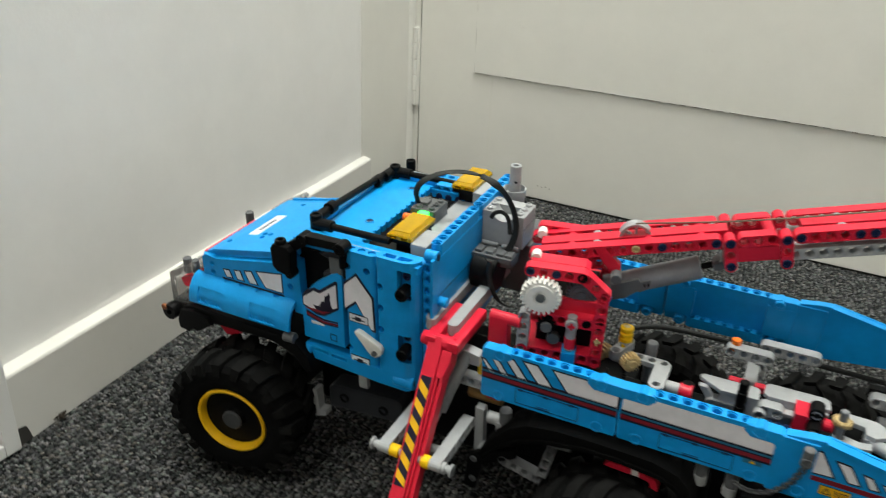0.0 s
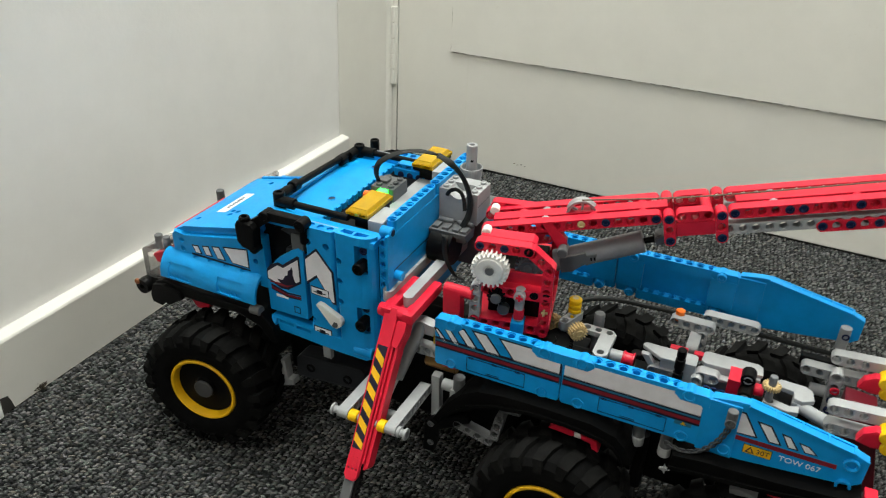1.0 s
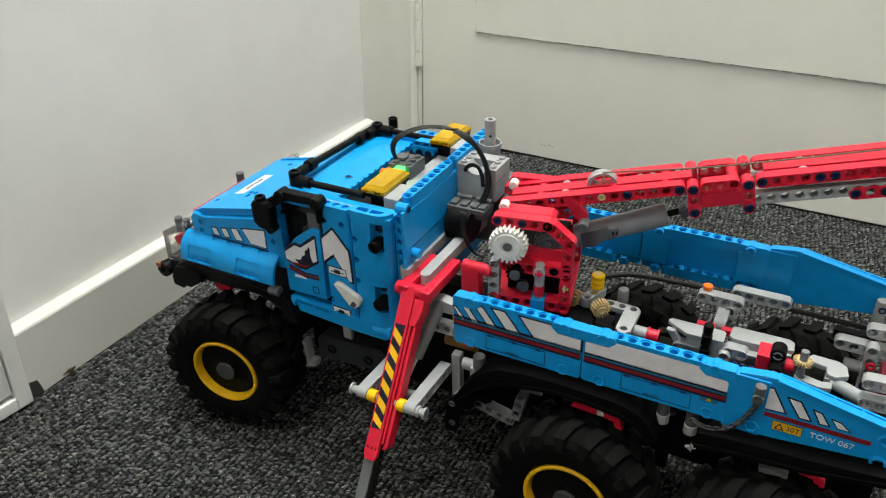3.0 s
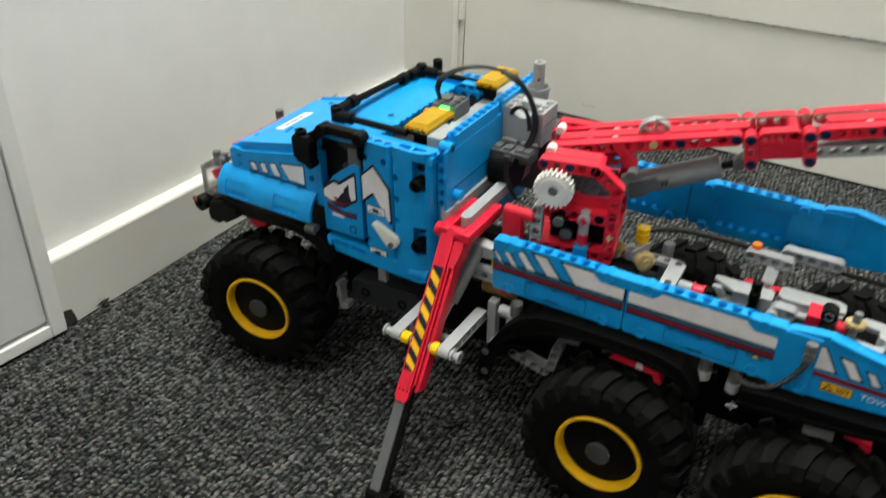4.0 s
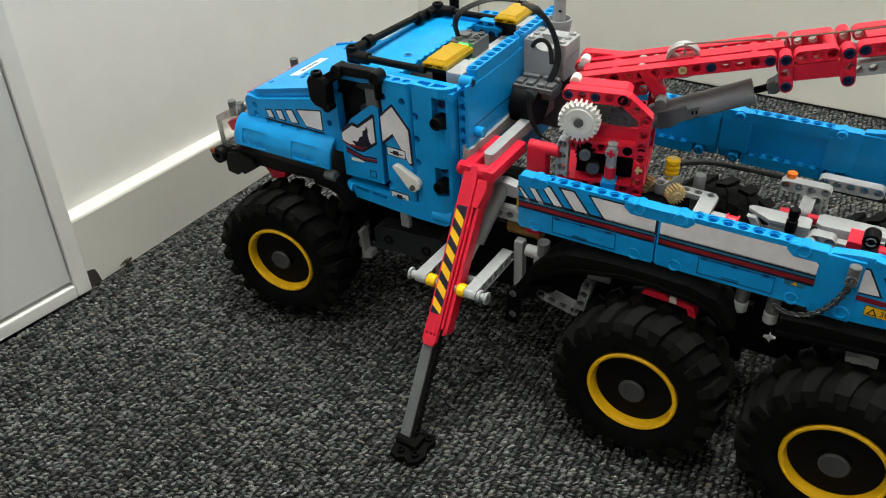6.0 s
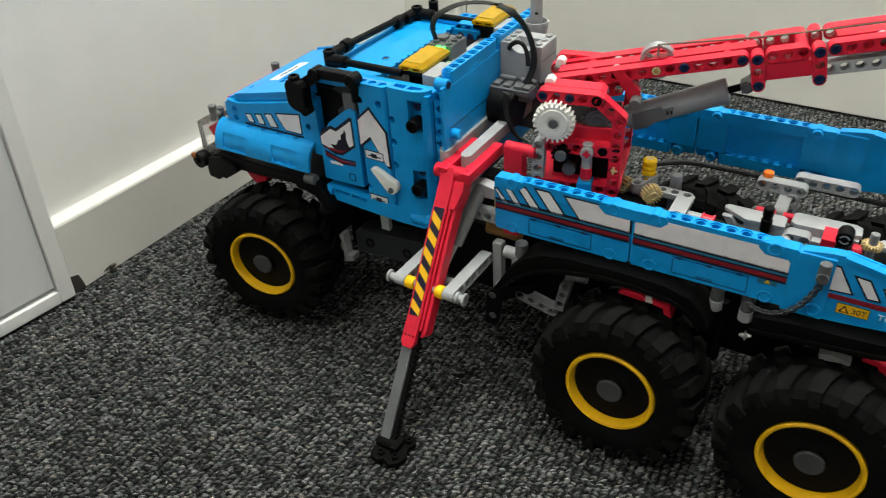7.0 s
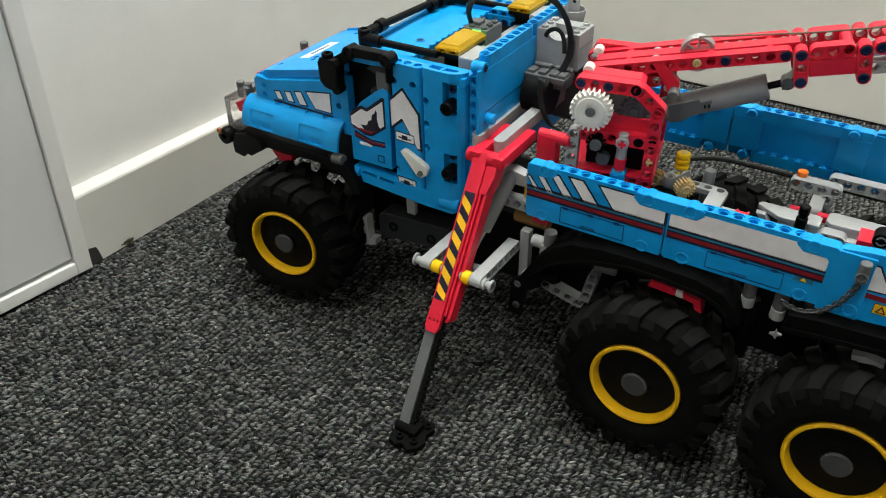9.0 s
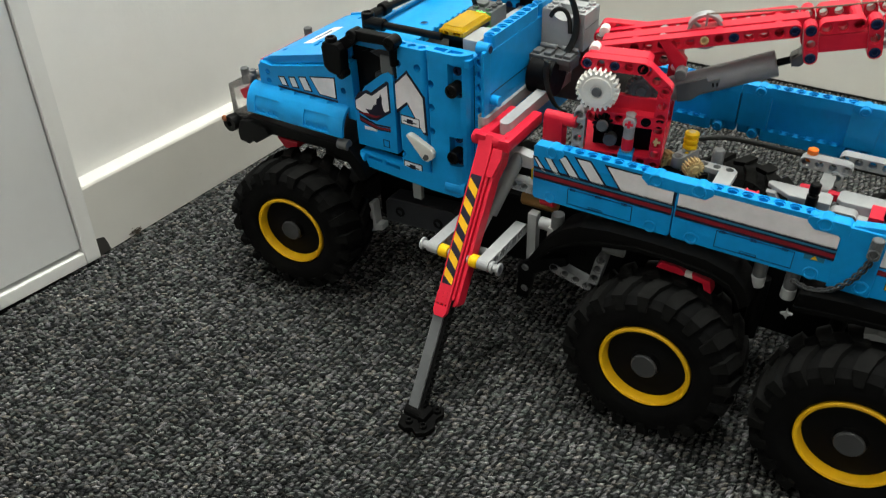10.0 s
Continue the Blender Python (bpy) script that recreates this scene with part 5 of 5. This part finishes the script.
bpart("front_pin", rod(3.4, 150, 169, "z", 16, (-266, 82, 0)), DGREY, "dark grey pin at the bonnet's front edge")
# wing mirror and door frame in black
mir = bpart("wing_mirror", prism([(-170.6, 203), (-170.0, 190), (-166.5, 186.6), (-158.6, 184.6), (-155.6, 187), (-154.6, 203), (-157, 206.4), (-168.6, 206.6)], -10, -1.6, "y", 1.2), BLACK, "black wing mirror block on a bent arm")
part("mirror_tube", lathe([(3.9, 196), (3.9, 208.6), (3.4, 209.4), (2.3, 209.4), (2.3, 206.4), (0.2, 206.4)], 18, "z", None, (-164.6, -5.8, 0)), BLACK, mir)
part("mirror_foot", rod(3.4, -9.5, -2.0, "y", 16, (-157.6, 0, 186.0)), BLACK, mir)
part("mirror_arm", prism([(-163, 200), (-157, 200), (-144, 209.4), (-121, 210.4), (-117.6, 207), (-115, 209), (-115.4, 214.4), (-119, 216.4), (-145, 216.0), (-150.6, 213.2), (-163, 205.4)], -4.6, 2.4, "y", 1.2), BLACK, mir)
for x, z in ((-148, 212.2), (-118.6, 212.6)):
    smooth(part("arm_joint", lathe([(0.3, -5.6), (2.2, -5.6), (2.2, -6.2), (3.9, -6.2), (4.2, -5.8), (4.2, 2.8)], 18, "y", None, (x, 0, z)), BLACK, mir))
joiner((-118.6, -2, 212), (-121.0, 2, 196), 3.0, BLACK, mir, "mirror_stay", 16)
seat = bpart("cab_seat", prism([(-138, 183), (-121, 186), (-119.5, 204), (-124, 207.5), (-133, 205.5), (-141, 200.6), (-135, 199), (-129.6, 197), (-128.4, 190), (-138, 187)], 2, 9, "y", 1.6), INKY, "near-black bent seat piece in the door opening")
part("seat_pad", box(-132, -122, 1.0, 5, 188, 201, 1.8), DGREY, seat)
wheel_s = bpart("steering_wheel", lathe([(9.5, -1.2), (12, -1.2), (12.4, 0), (12, 1.2), (9.5, 1.2), (9.2, 0)], 26, "x", None, (0, 0, 0), True), DGREY, "dark grey steering wheel inside the door opening", at(-127, 16, 192, 0, 25, 0))
part("spoke", box(-1, 1, -10, 10, -1.5, 1.5, 0.4), DGREY, wheel_s)

# ---- crane on its turntable, turned 12 degrees ----
CRANE = at(-2.9, 55, 211.2, 0, 0, 12.1) @ pose(0, 0, 0, 4, 0, 0)


def cpart(name, bm, mat, label="", m=None):
    return part(name, bm, mat, truck, label, CRANE @ (m or Matrix()))


def tower_side(y):
    t = cpart("tower_side", holed_bar(5), RED, "red holed crane tower frame", at(-5.9, y, 2.7))
    base = at(5.9, -y, -2.7)
    beam(3, RED, t, base @ at(28.5, y + 0.2, 1.6, 0, 40, 0), "tower_beam")
    beam(7, RED, t, base @ at(40.0, y, -10.4, 0, 90, 0), "tower_beam")
    beam(6, RED, t, base @ at(0.2, y + 0.1, -30.0), "tower_beam")
    beam(7, RED, t, base @ at(-8.0, y, -57.0), "tower_beam")
    for x in (-5.9, 10.1):
        pin(NAVY, t, base @ at(x, y - 3.6, 2.7), 2.7, 0.6)
    pin(BLACK, t, base @ at(26.1, y - 3.4, 2.7), 3.4, 0.6)
    for x, z in ((32.0, -30.0), (40.0, -30.0)):
        pin(BLACK, t, base @ at(x, y - 3.3, z), 3.0, 0.4)
    return t


tn = tower_side(-25)
tower_side(33)
part("cross_axle", prism([(38.2, -42.2), (39.0, -42.2), (39.0, -44), (40.4, -44), (40.4, -42.2), (42.2, -42.2), (42.2, -40.8), (40.4, -40.8), (40.4, -39), (39.0, -39), (39.0, -40.8), (38.2, -40.8)], -29.6, -28.6, "y"), TAN, tn, "", at(5.9, 25, -2.7))
cpart("tower_cover", prism([(-7, 6.2), (27, 6.2), (30, 4), (30, 2), (-7, 2)], -20, -9, "y", 0.8), RED, "red cover behind the tower's top beam")
cpart("tower_core", box(0, 36, -16, 24, -58, -20, 1.5), BLACK, "dark gearbox inside the crane tower")
cpart("tower_floor", box(-10, 44, -21, 30, -62, -55, 0.8), RED, "red floor of the crane tower")
cpart("red_inner_wall", box(8, 40, -21, -17, -32, -18, 0.8), RED)
gear(24, 12.6, 7.0, WHITE, truck, CRANE @ at(2.4, -31.5, -11.4), "clutch_gear", "white clutch gear with fine teeth on the tower")
gear(20, 9.6, 4.0, DGREY, truck, CRANE @ at(26, -17, -15), "dark_gear", "dark grey gear inside the tower")
gear(12, 6.4, 7.0, BLACK, truck, CRANE @ at(7.4, -27, -34), "small_gear", "small black gear below the clutch gear")
joiner((7.4, -31, -34), (7.4, -33.5, -34), 3.6, DGREY, truck, "axle_stub", m=CRANE)
beam(4, GREY, truck, CRANE @ at(-7.2, -25, -31, 0, 90, 0), "grey_beam", "light grey holed beam in the tower")
con = cpart("axle_connector", rod(3.3, -52, -26, "z", 20, (23, -27, 0)), GREY, "light grey axle connector on the tower front")
part("connector_head", rod(3.9, -32, -24, "y", 20, (23, 0, -31)), GREY, con)
part("red_axle", prism([(20.6, -31.8), (22.2, -31.8), (22.2, -33.4), (23.8, -33.4), (23.8, -31.8), (25.4, -31.8), (25.4, -30.2), (23.8, -30.2), (23.8, -28.6), (22.2, -28.6), (22.2, -30.2), (20.6, -30.2)], -32.6, -31.6, "y"), RED, con)
part("red_collar", rod(3.6, -50, -42, "z", 18, (23, -27, 0)), RED, con)
part("blue_block", box(18.5, 27.5, -33, -22, -60, -51, 0.8), BLUE, con)
# navy disc on top paints the shade in the block's hole
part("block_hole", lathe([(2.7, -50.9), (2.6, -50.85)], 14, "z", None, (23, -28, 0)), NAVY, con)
joiner((12, -27, -46), (12, -22, -46), 4.2, DGREY, truck, "axle_stub", m=CRANE)
gear(36, 17, 3.0, BLACK, truck, LEAN4 @ at(43, 52, 134, 90, 0, 0), "turntable_ring", "black toothed turntable ring below the tower")
for x, y, z in ((-4.4, -14, 9), (-5.4, 24, 6)):
    smooth(cpart("white_pin", rod(3.2, y - 3, y + 4, "y", 16, (x, 0, z - 3)), WHITE, "white round pin end at the boom's foot"))

# boom
BOOM = at(-3.1, 59.1, 210.9, 0, 0, 14.1) @ pose(0, 0, 0, 0, -12.2, 0) @ pose(0, 0, 0, 5, 0, 0)
boom = part("boom", holed_bar(15), RED, truck, "red lattice boom of holed beams, raised and turned aside", BOOM @ at(-8, 0, 0))
IN = at(8, 0, 0)
for y in (24,):
    beam(15, RED, boom, at(0, y, 0), "boom_beam")
beam(5, RED, boom, IN @ at(0, 4.2, -11), "boom_beam")
for k in (0, 9, 13):
    pin(NAVY, boom, IN @ at(8 * k, -3.6, 0), 2.8, 0.5)
pin(TAN, boom, IN @ at(56, -3.6, 0), 2.6, 0.6)
for y in (0, 24):
    # coupling section
    for k in (14, 18):
        beam(3, RED, boom, IN @ at(8 * k, y - (1 if y == 0 else -1), 0, 0, 90, 0), "boom_upright", thick=9.6)
        if y == 0:
            pin(NAVY, boom, IN @ at(8 * k, -5.6, 0), 2.9, 0.5)
            pin(NAVY, boom, IN @ at(8 * k, -5.6, -16), 2.9, 0.5)
    beam(3, RED, boom, IN @ at(8 * 15, y, 0), "boom_beam")
    part("boom_web", box(116, 141, y - 3.6, y + 3.6, -14, -4.2, 0.8), RED, boom, "", IN)
    beam(15, RED, boom, IN @ at(8 * 19, y, 0), "boom_beam")
    beam(13, GREY, boom, IN @ at(8 * 18.6, y + 1, -11.5), "extension_beam", "light grey inner extension beam")
    beam(11, RED, boom, IN @ at(8 * 25.4, y, -13.5), "boom_beam")
for k in (19, 23, 24, 28):
    pin(NAVY, boom, IN @ at(8 * k, -3.6, 0), 2.8, 0.5)
for k in (25.4, 27.4, 29.4):
    pin(NAVY, boom, IN @ at(8 * k, -3.6, -13.5), 2.8, 0.5)
for k in (2, 4, 8, 12, 17, 22, 28):
    part("cross_pin", rod(3.4, 3, 21, "y", 14, (8 * k, 0, 0)), RED if k not in (4, 22) else GREY, boom, "", IN)
# red fillers added between the beams to stop light showing through the holes
part("boom_core", box(-4, 112, 7, 17, -3.4, 3.4, 0.4), RED, boom, "", IN)
part("boom_core", box(154, 268, 7, 17, -3.4, 3.4, 0.4), RED, boom, "", IN)
part("extension_plate", box(156, 205, 4, 20, -8, -4.5, 0.6), GREY, boom, "", IN)
pul = part("pulley", lathe([(9.0, 8.6), (10.6, 8.2), (9.2, 10.5), (9.2, 13.5), (10.6, 15.8), (9.0, 15.4), (8.2, 14), (8.2, 10)], 32, "y", None, (56, 0, 0.5), True), GREY, boom, "light grey spoked pulley wheel", IN)
for k in range(6):
    part("spoke", box(-0.7, 0.7, 10.6, 13.2, 0, 8.6, 0.2), GREY, pul, "", at(56, 0, 0.5) @ pose(0, 0, 0, 0, 60 * k + 12, 0))
part("pulley_hub", rod(2.6, 8, 16, "y", 14, (56, 0, 0.5)), GREY, pul)
line = tube([(57, 12, 10.2), (120, 12, 6.4), (180, 12, 6.0), (270, 12, 7)], 0.55, 6)
part("winch_line", line, STRING, boom, "thin winch line along the boom", IN)
# lifting cylinder
ca, cb2 = Vector((34, 12, -35.6)), Vector((95.5, 12, -24.6))
joiner(ca, cb2, 7.8, STEEL_GREY, truck, "lift_cylinder", 28, BOOM, "mid grey lifting cylinder under the boom")
d = (cb2 - ca).normalized()
joiner(cb2, cb2 + d * 8, 2.2, BLACK, truck, "cylinder_rod", m=BOOM)
eye = cb2 + d * 11
joiner(eye + Vector((0, -4, 0)), eye + Vector((0, 4, 0)), 4.0, DGREY, truck, "rod_eye", m=BOOM)
part("rod_fork", prism([(103, -25.6), (110, -23.4), (117, -19.4), (116, -13.4), (111, -13.4), (108, -18.4), (103, -20.8)], 6, 18, "y", 0.8), DGREY, truck, "dark grey fork between cylinder and boom", BOOM)
shell = part("cylinder_shell", prism([(38, -29.5), (56, -26.6), (57, -29), (64, -28), (62, -34.5), (56, -36.5), (55, -35.4), (46, -40.5), (38, -41)], 3.4, 6.0, "y", 0.5), DGREY, truck, "dark grey stepped cover on the cylinder", BOOM)
for x in (59.0, 61.4):
    part("cover_slot", box(x, x + 1.2, 3.2, 3.6, -32.6, -30.2, 0), BLACK, shell, "", at(0, 0, 0))
cpart("red_fork", prism([(30, 8), (36, 10), (48, -2), (48, -10), (42, -8)], 2, 8, "y", 0.8), RED, "red fork holding the cylinder")
joiner((46, -6, -8), (46, 6, -8), 3.4, DGREY, truck, "fork_pin", m=CRANE)

# ---- deck behind the crane ----
def flat_beam(pts, z0, z1, holes, mat, name, label, bevel=0.7, r=2.5):
    """A thin beam lying flat, cut to an outline, with round holes through it."""
    b = bpart(name, prism(pts, z0, z1, "z", bevel), mat, label)
    if holes:
        carve(b, bores(holes, r, z0 - 2, z1 + 2, "z", 14))
    return b


deck = bpart("deck", box(66, 225, 54, 86, 100, 114, 1.0), BLACK, "black deck between the rear wheels")
worm = bpart("worm_stand", rod(5.0, 126, 140, "z", 18, (49, 70, 0)), GREY, "yellow worm gear on a grey stand")
for k in range(4):
    smooth(part("worm_ring", lathe([(3.2, 140 + 4.0 * k), (4.5, 140.7 + 4.0 * k), (4.7, 141.8 + 4.0 * k), (4.5, 143.0 + 4.0 * k), (3.2, 143.8 + 4.0 * k)], 20, "z", None, (52, 80, 0)), YELLOW, worm, "yellow worm ring"))
part("worm_bore", lathe([(2.2, 155.85), (2.1, 155.9)], 14, "z", None, (52, 80, 0)), TAN, worm)
beam(3, GREY, worm, at(49, 66, 141.5, 0, 0, 70) @ pose(0, 0, 0, 90, 0, 0), thick=6.0)
gear(18, 6.4, 6.0, TAN, truck, LEAN4 @ at(60, 63, 140.5, 0, 0, 40), "tan_gear", "tan bevel gear on the deck", bore=False)
gear(14, 6.4, 6.0, TAN, truck, LEAN4 @ at(41, 69, 138, 0, 0, 60), "tan_gear", "tan bevel gear on the deck", bore=False)
smooth(bpart("axle_end", lathe([(0.5, 146.2), (3.2, 145.8), (3.8, 144.8), (3.8, 139), (3.8, 114)], 20, "z", None, (69.6, 84, 0)), MGREY, "grey axle end standing on the deck"))
flat_beam([(60, 71), (63, 68), (75, 67.4), (75.4, 46), (78.4, 42.6), (82.4, 42.6), (85.4, 46), (85.6, 71), (82.4, 75), (63, 75.6), (60, 74)], 136.6, 140.4, [(64.6, 71.6), (72.6, 71.4), (80.6, 71.2), (80.5, 47.5)], GREY, "angle_beam", "light grey thin angled beam on the deck")
joiner((84, 58, 133), (94, 58, 133), 4.2, GREY, truck, "connector_tube", m=LEAN4)
bush = joiner((94, 58, 133), (102, 58, 133), 4.4, RED, truck, "red_bush", m=LEAN4, label="red bush on the deck")
for z in (0.0, 6.6):
    part("bush_rim", rod(5.2, z, z + 1.4, "z", 18), RED, bush)
# pale covers over the drive line
cover_a = flat_beam([(104, 73.5), (106, 75.5), (139, 76), (141, 74), (141, 63.4), (118, 62.6), (112, 66.5), (104.6, 71.0)], 135.6, 138.4, [], GREY, "deck_cover", "light grey cover along the deck")
part("cover_wall", box(118, 141, 63.6, 66.4, 122, 135.7, 0.5), GREY, cover_a)
part("cover_brace", prism([(104.6, 136), (110, 136), (121, 120), (116, 120)], 64.5, 68.5, "y", 0.5), GREY, cover_a)
beam(3, MGREY, truck, LEAN4 @ at(114, 65.5, 126), "deck_beam", "grey holed deck beam")
cover_b = flat_beam([(143.4, 82), (146, 84), (178, 84.4), (181.4, 82), (182, 73.4), (172, 70.6), (146, 70), (143, 72.6)], 135.6, 138.4, [], GREY, "deck_cover", "light grey cover along the deck")
part("cover_wall", box(145, 181, 70.6, 73.4, 118, 135.7, 0.5), GREY, cover_b)
part("cover_step", box(140, 168, 64.6, 70.4, 130.4, 132.6, 0.5), GREY, cover_b)
beam(2, GREY, truck, LEAN4 @ at(143, 62, 122, 0, -90, 0), "deck_beam", "light grey two-hole deck beam")
beam(2, GREY, truck, LEAN4 @ at(145, 66, 132, 0, 0, 0), "deck_beam", "light grey two-hole deck beam")
for k in range(3):
    pin(NAVY, truck, LEAN4 @ at(150 + 5 * k, 60, 126), 2.4, 1.2)
smooth(bpart("black_post", lathe([(3.2, 112), (3.2, 122), (2.6, 122.5), (2.6, 125), (3.3, 125.5), (3.3, 133), (2.6, 133.5), (2.6, 136), (3.3, 136.5), (3.3, 144), (2.6, 144.5), (2.6, 146), (3.1, 146.5), (3.1, 151.6), (2.4, 152.2), (0.3, 152.2)], 18, "z", None, (131.0, 59, 0)), BLACK, "black upright post on the deck"))
for x in (127, 143):
    bpart("red_plate", box(x - 6, x + 6, 79, 84, 132, 136.6, 0.8), RED, "red end piece beside the black post")
bpart("red_brick", box(161.8, 169.6, 57, 72, 127, 140.5, 0.5), RED, "flat red block on the deck")
for x, y, z in ((173.4, 57, 143.4), (173.6, 50, 134.4)):
    bb = smooth(bpart("black_bush", lathe([(4.6, y + 9), (4.6, y), (4.2, y - 0.4), (0.3, y - 0.4)], 20, "y", None, (x, 0, z)), BLACK, "black bush with a slotted end"))
    smooth(part("bush_mark", lathe([(2.9, y - 0.6), (2.9, y - 0.2), (2.0, y - 0.2), (2.0, y - 0.6)], 18, "y", None, (x, 0, z), True), GREY, bb))
    part("bush_slot", box(x - 3.4, x + 3.4, y - 0.8, y - 0.3, z - 0.7, z + 0.7, 0.1), BLACK, bb)
bpart("red_bush", rod(4.0, 178, 184, "x", 16, (0, 63, 134)), RED, "red bush between black bushes")
gear(20, 5.8, 2.6, TAN, truck, LEAN4 @ at(187.6, 60, 142, 90, 0, 0), "tan_gear", "tan bevel gear on the deck", bore=False)
joiner((187.6, 60, 112), (187.6, 60, 150), 2.4, MGREY, truck, "axle_post", m=LEAN4)
flat_beam([(184.6, 58.5), (187, 61.8), (200, 58.6), (206, 60.4), (206, 54), (199.6, 52.4), (188, 54.6), (184.8, 56)], 128.4, 132, [(188.4, 58.0)], GREY, "yoke", "light grey yoke on the deck")
cover_c = flat_beam([(191, 76), (193, 78.4), (208, 77.6), (212.6, 74), (214, 65), (207, 60.6), (202, 62.4), (201.4, 69), (192.6, 70.6)], 132.6, 136, [], GREY, "deck_cover", "light grey angled cover on the deck")
part("cover_wall", box(201.6, 206, 61.5, 70, 118, 132.7, 0.5), GREY, cover_c)
joiner((205, 64, 130), (230, 57, 126), 4.2, GREY, truck, "drive_tube", m=LEAN4, label="light grey drive tube")
bpart("dark_gearbox", box(176, 214, 62, 84, 108, 126, 1.5), BLACK, "black gearbox on the deck")
# far side fittings
o = beam(5, GREY, truck, LEAN4 @ at(139, 131, 135), "deck_beam", "light grey holed beam by the far panel")
beam(4, GREY, truck, LEAN4 @ at(118, 116, 135.5), "deck_beam", "light grey holed beam by the far panel")
joiner((120, 119, 134), (120, 119, 142.5), 3.3, ORANGE, truck, "orange_pin", m=LEAN4, label="orange pin")
beam(2, GREY, truck, LEAN4 @ at(138, 114, 130, 0, 90, 0), "deck_beam", "light grey holed deck beam")
beam(3, GREY, truck, LEAN4 @ at(134, 96, 128, 0, 0, 90), "deck_beam", "light grey holed deck beam")
bpart("black_cable", tube([(44, 96, 140), (66, 116, 138), (100, 131, 131), (125, 139, 126), (160, 143.5, 123), (228, 143.5, 122)], 1.9, 8), CABLE, "black cable along the far panel")

# ---- rear lifting fork ----
def fork_side(y, dz):
    """One side of the lifting fork: two pale beams with a red jaw on yellow bushes between them."""
    up = beam(5, GREY, truck, LEAN4 @ at(223, y, 147 + dz, 0, -4, 0), "fork_beam", "light grey fork beam", solid=(3, 4))
    beam(5, GREY, truck, LEAN4 @ at(224, y, 133 + dz, 0, -2, 0), "fork_beam", "light grey fork beam")
    jaw = bpart("red_fork_arm", prism([(237, 136 + dz), (240, 143 + dz), (246, 147 + dz), (268, 147 + dz), (268, 137 + dz), (246, 134 + dz)], y - 13, y - 6, "y", 2.0), RED, "red fork arm with yellow bushes")
    for x, z in ((252, 145), (254, 137.5)):
        part("yellow_bush", rod(4.2, y - 15, y - 4, "y", 16, (x, 0, z + dz)), YELLOW, jaw)
    return up


fork_side(104, 0)
fork_side(52, -1)
beam(6, GREY, truck, LEAN4 @ at(226, 92, 101, 0, -92, 0), "fork_mast", "light grey holed upright of the lifting fork")
for z in (115, 123, 131):
    pin(NAVY if z < 130 else RED, truck, LEAN4 @ at(225.6, 87.8, z), 3.0, 0.8)
beam(3, GREY, truck, LEAN4 @ at(207, 100, 136), "deck_beam", "light grey holed deck beam")
bpart("dark_bar", box(202, 226, 104, 110, 134, 141, 0.8), BLACK, "black bar behind the grey beam")
bpart("dark_red_shield", prism([(229, 96), (252, 70), (262, 80), (250, 134), (231, 136)], 66, 90, "y", 1.0), DARK_RED, "dark red shield between the fork arms")
flat_beam([(233, 74), (236, 77.4), (262, 77.4), (262, 70.6), (236, 70.6)], 128, 135, [(238, 74), (246, 74), (254, 74)], GREY, "fork_link", "light grey link across the shield")
joiner((242, 66, 118), (242, 66, 127), 3.6, WHITE, truck, "white_pin", m=LEAN4)
bpart("red_tail_bar", prism([(249, 84), (256, 84), (252, 126), (245, 126)], 2, 14, "y", 1.0), RED, "red bar at the tail")
joiner((227.6, 141, 130), (227.6, 141, 148), 3.8, GREY, truck, "connector_tube", m=LEAN4)
pin(NAVY, truck, LEAN4 @ at(228.4, 137.4, 142), 2.6, 0.6)
for x, z0, z1 in ((229, 124, 138), (236, 122, 131)):
    joiner((x, 30, z0), (x, 30, z1), 4.0, GREY, truck, "connector_tube", m=LEAN4)
joiner((212, 100, 120), (224, 100, 120), 4.0, GREY, truck, "connector_tube", m=LEAN4)
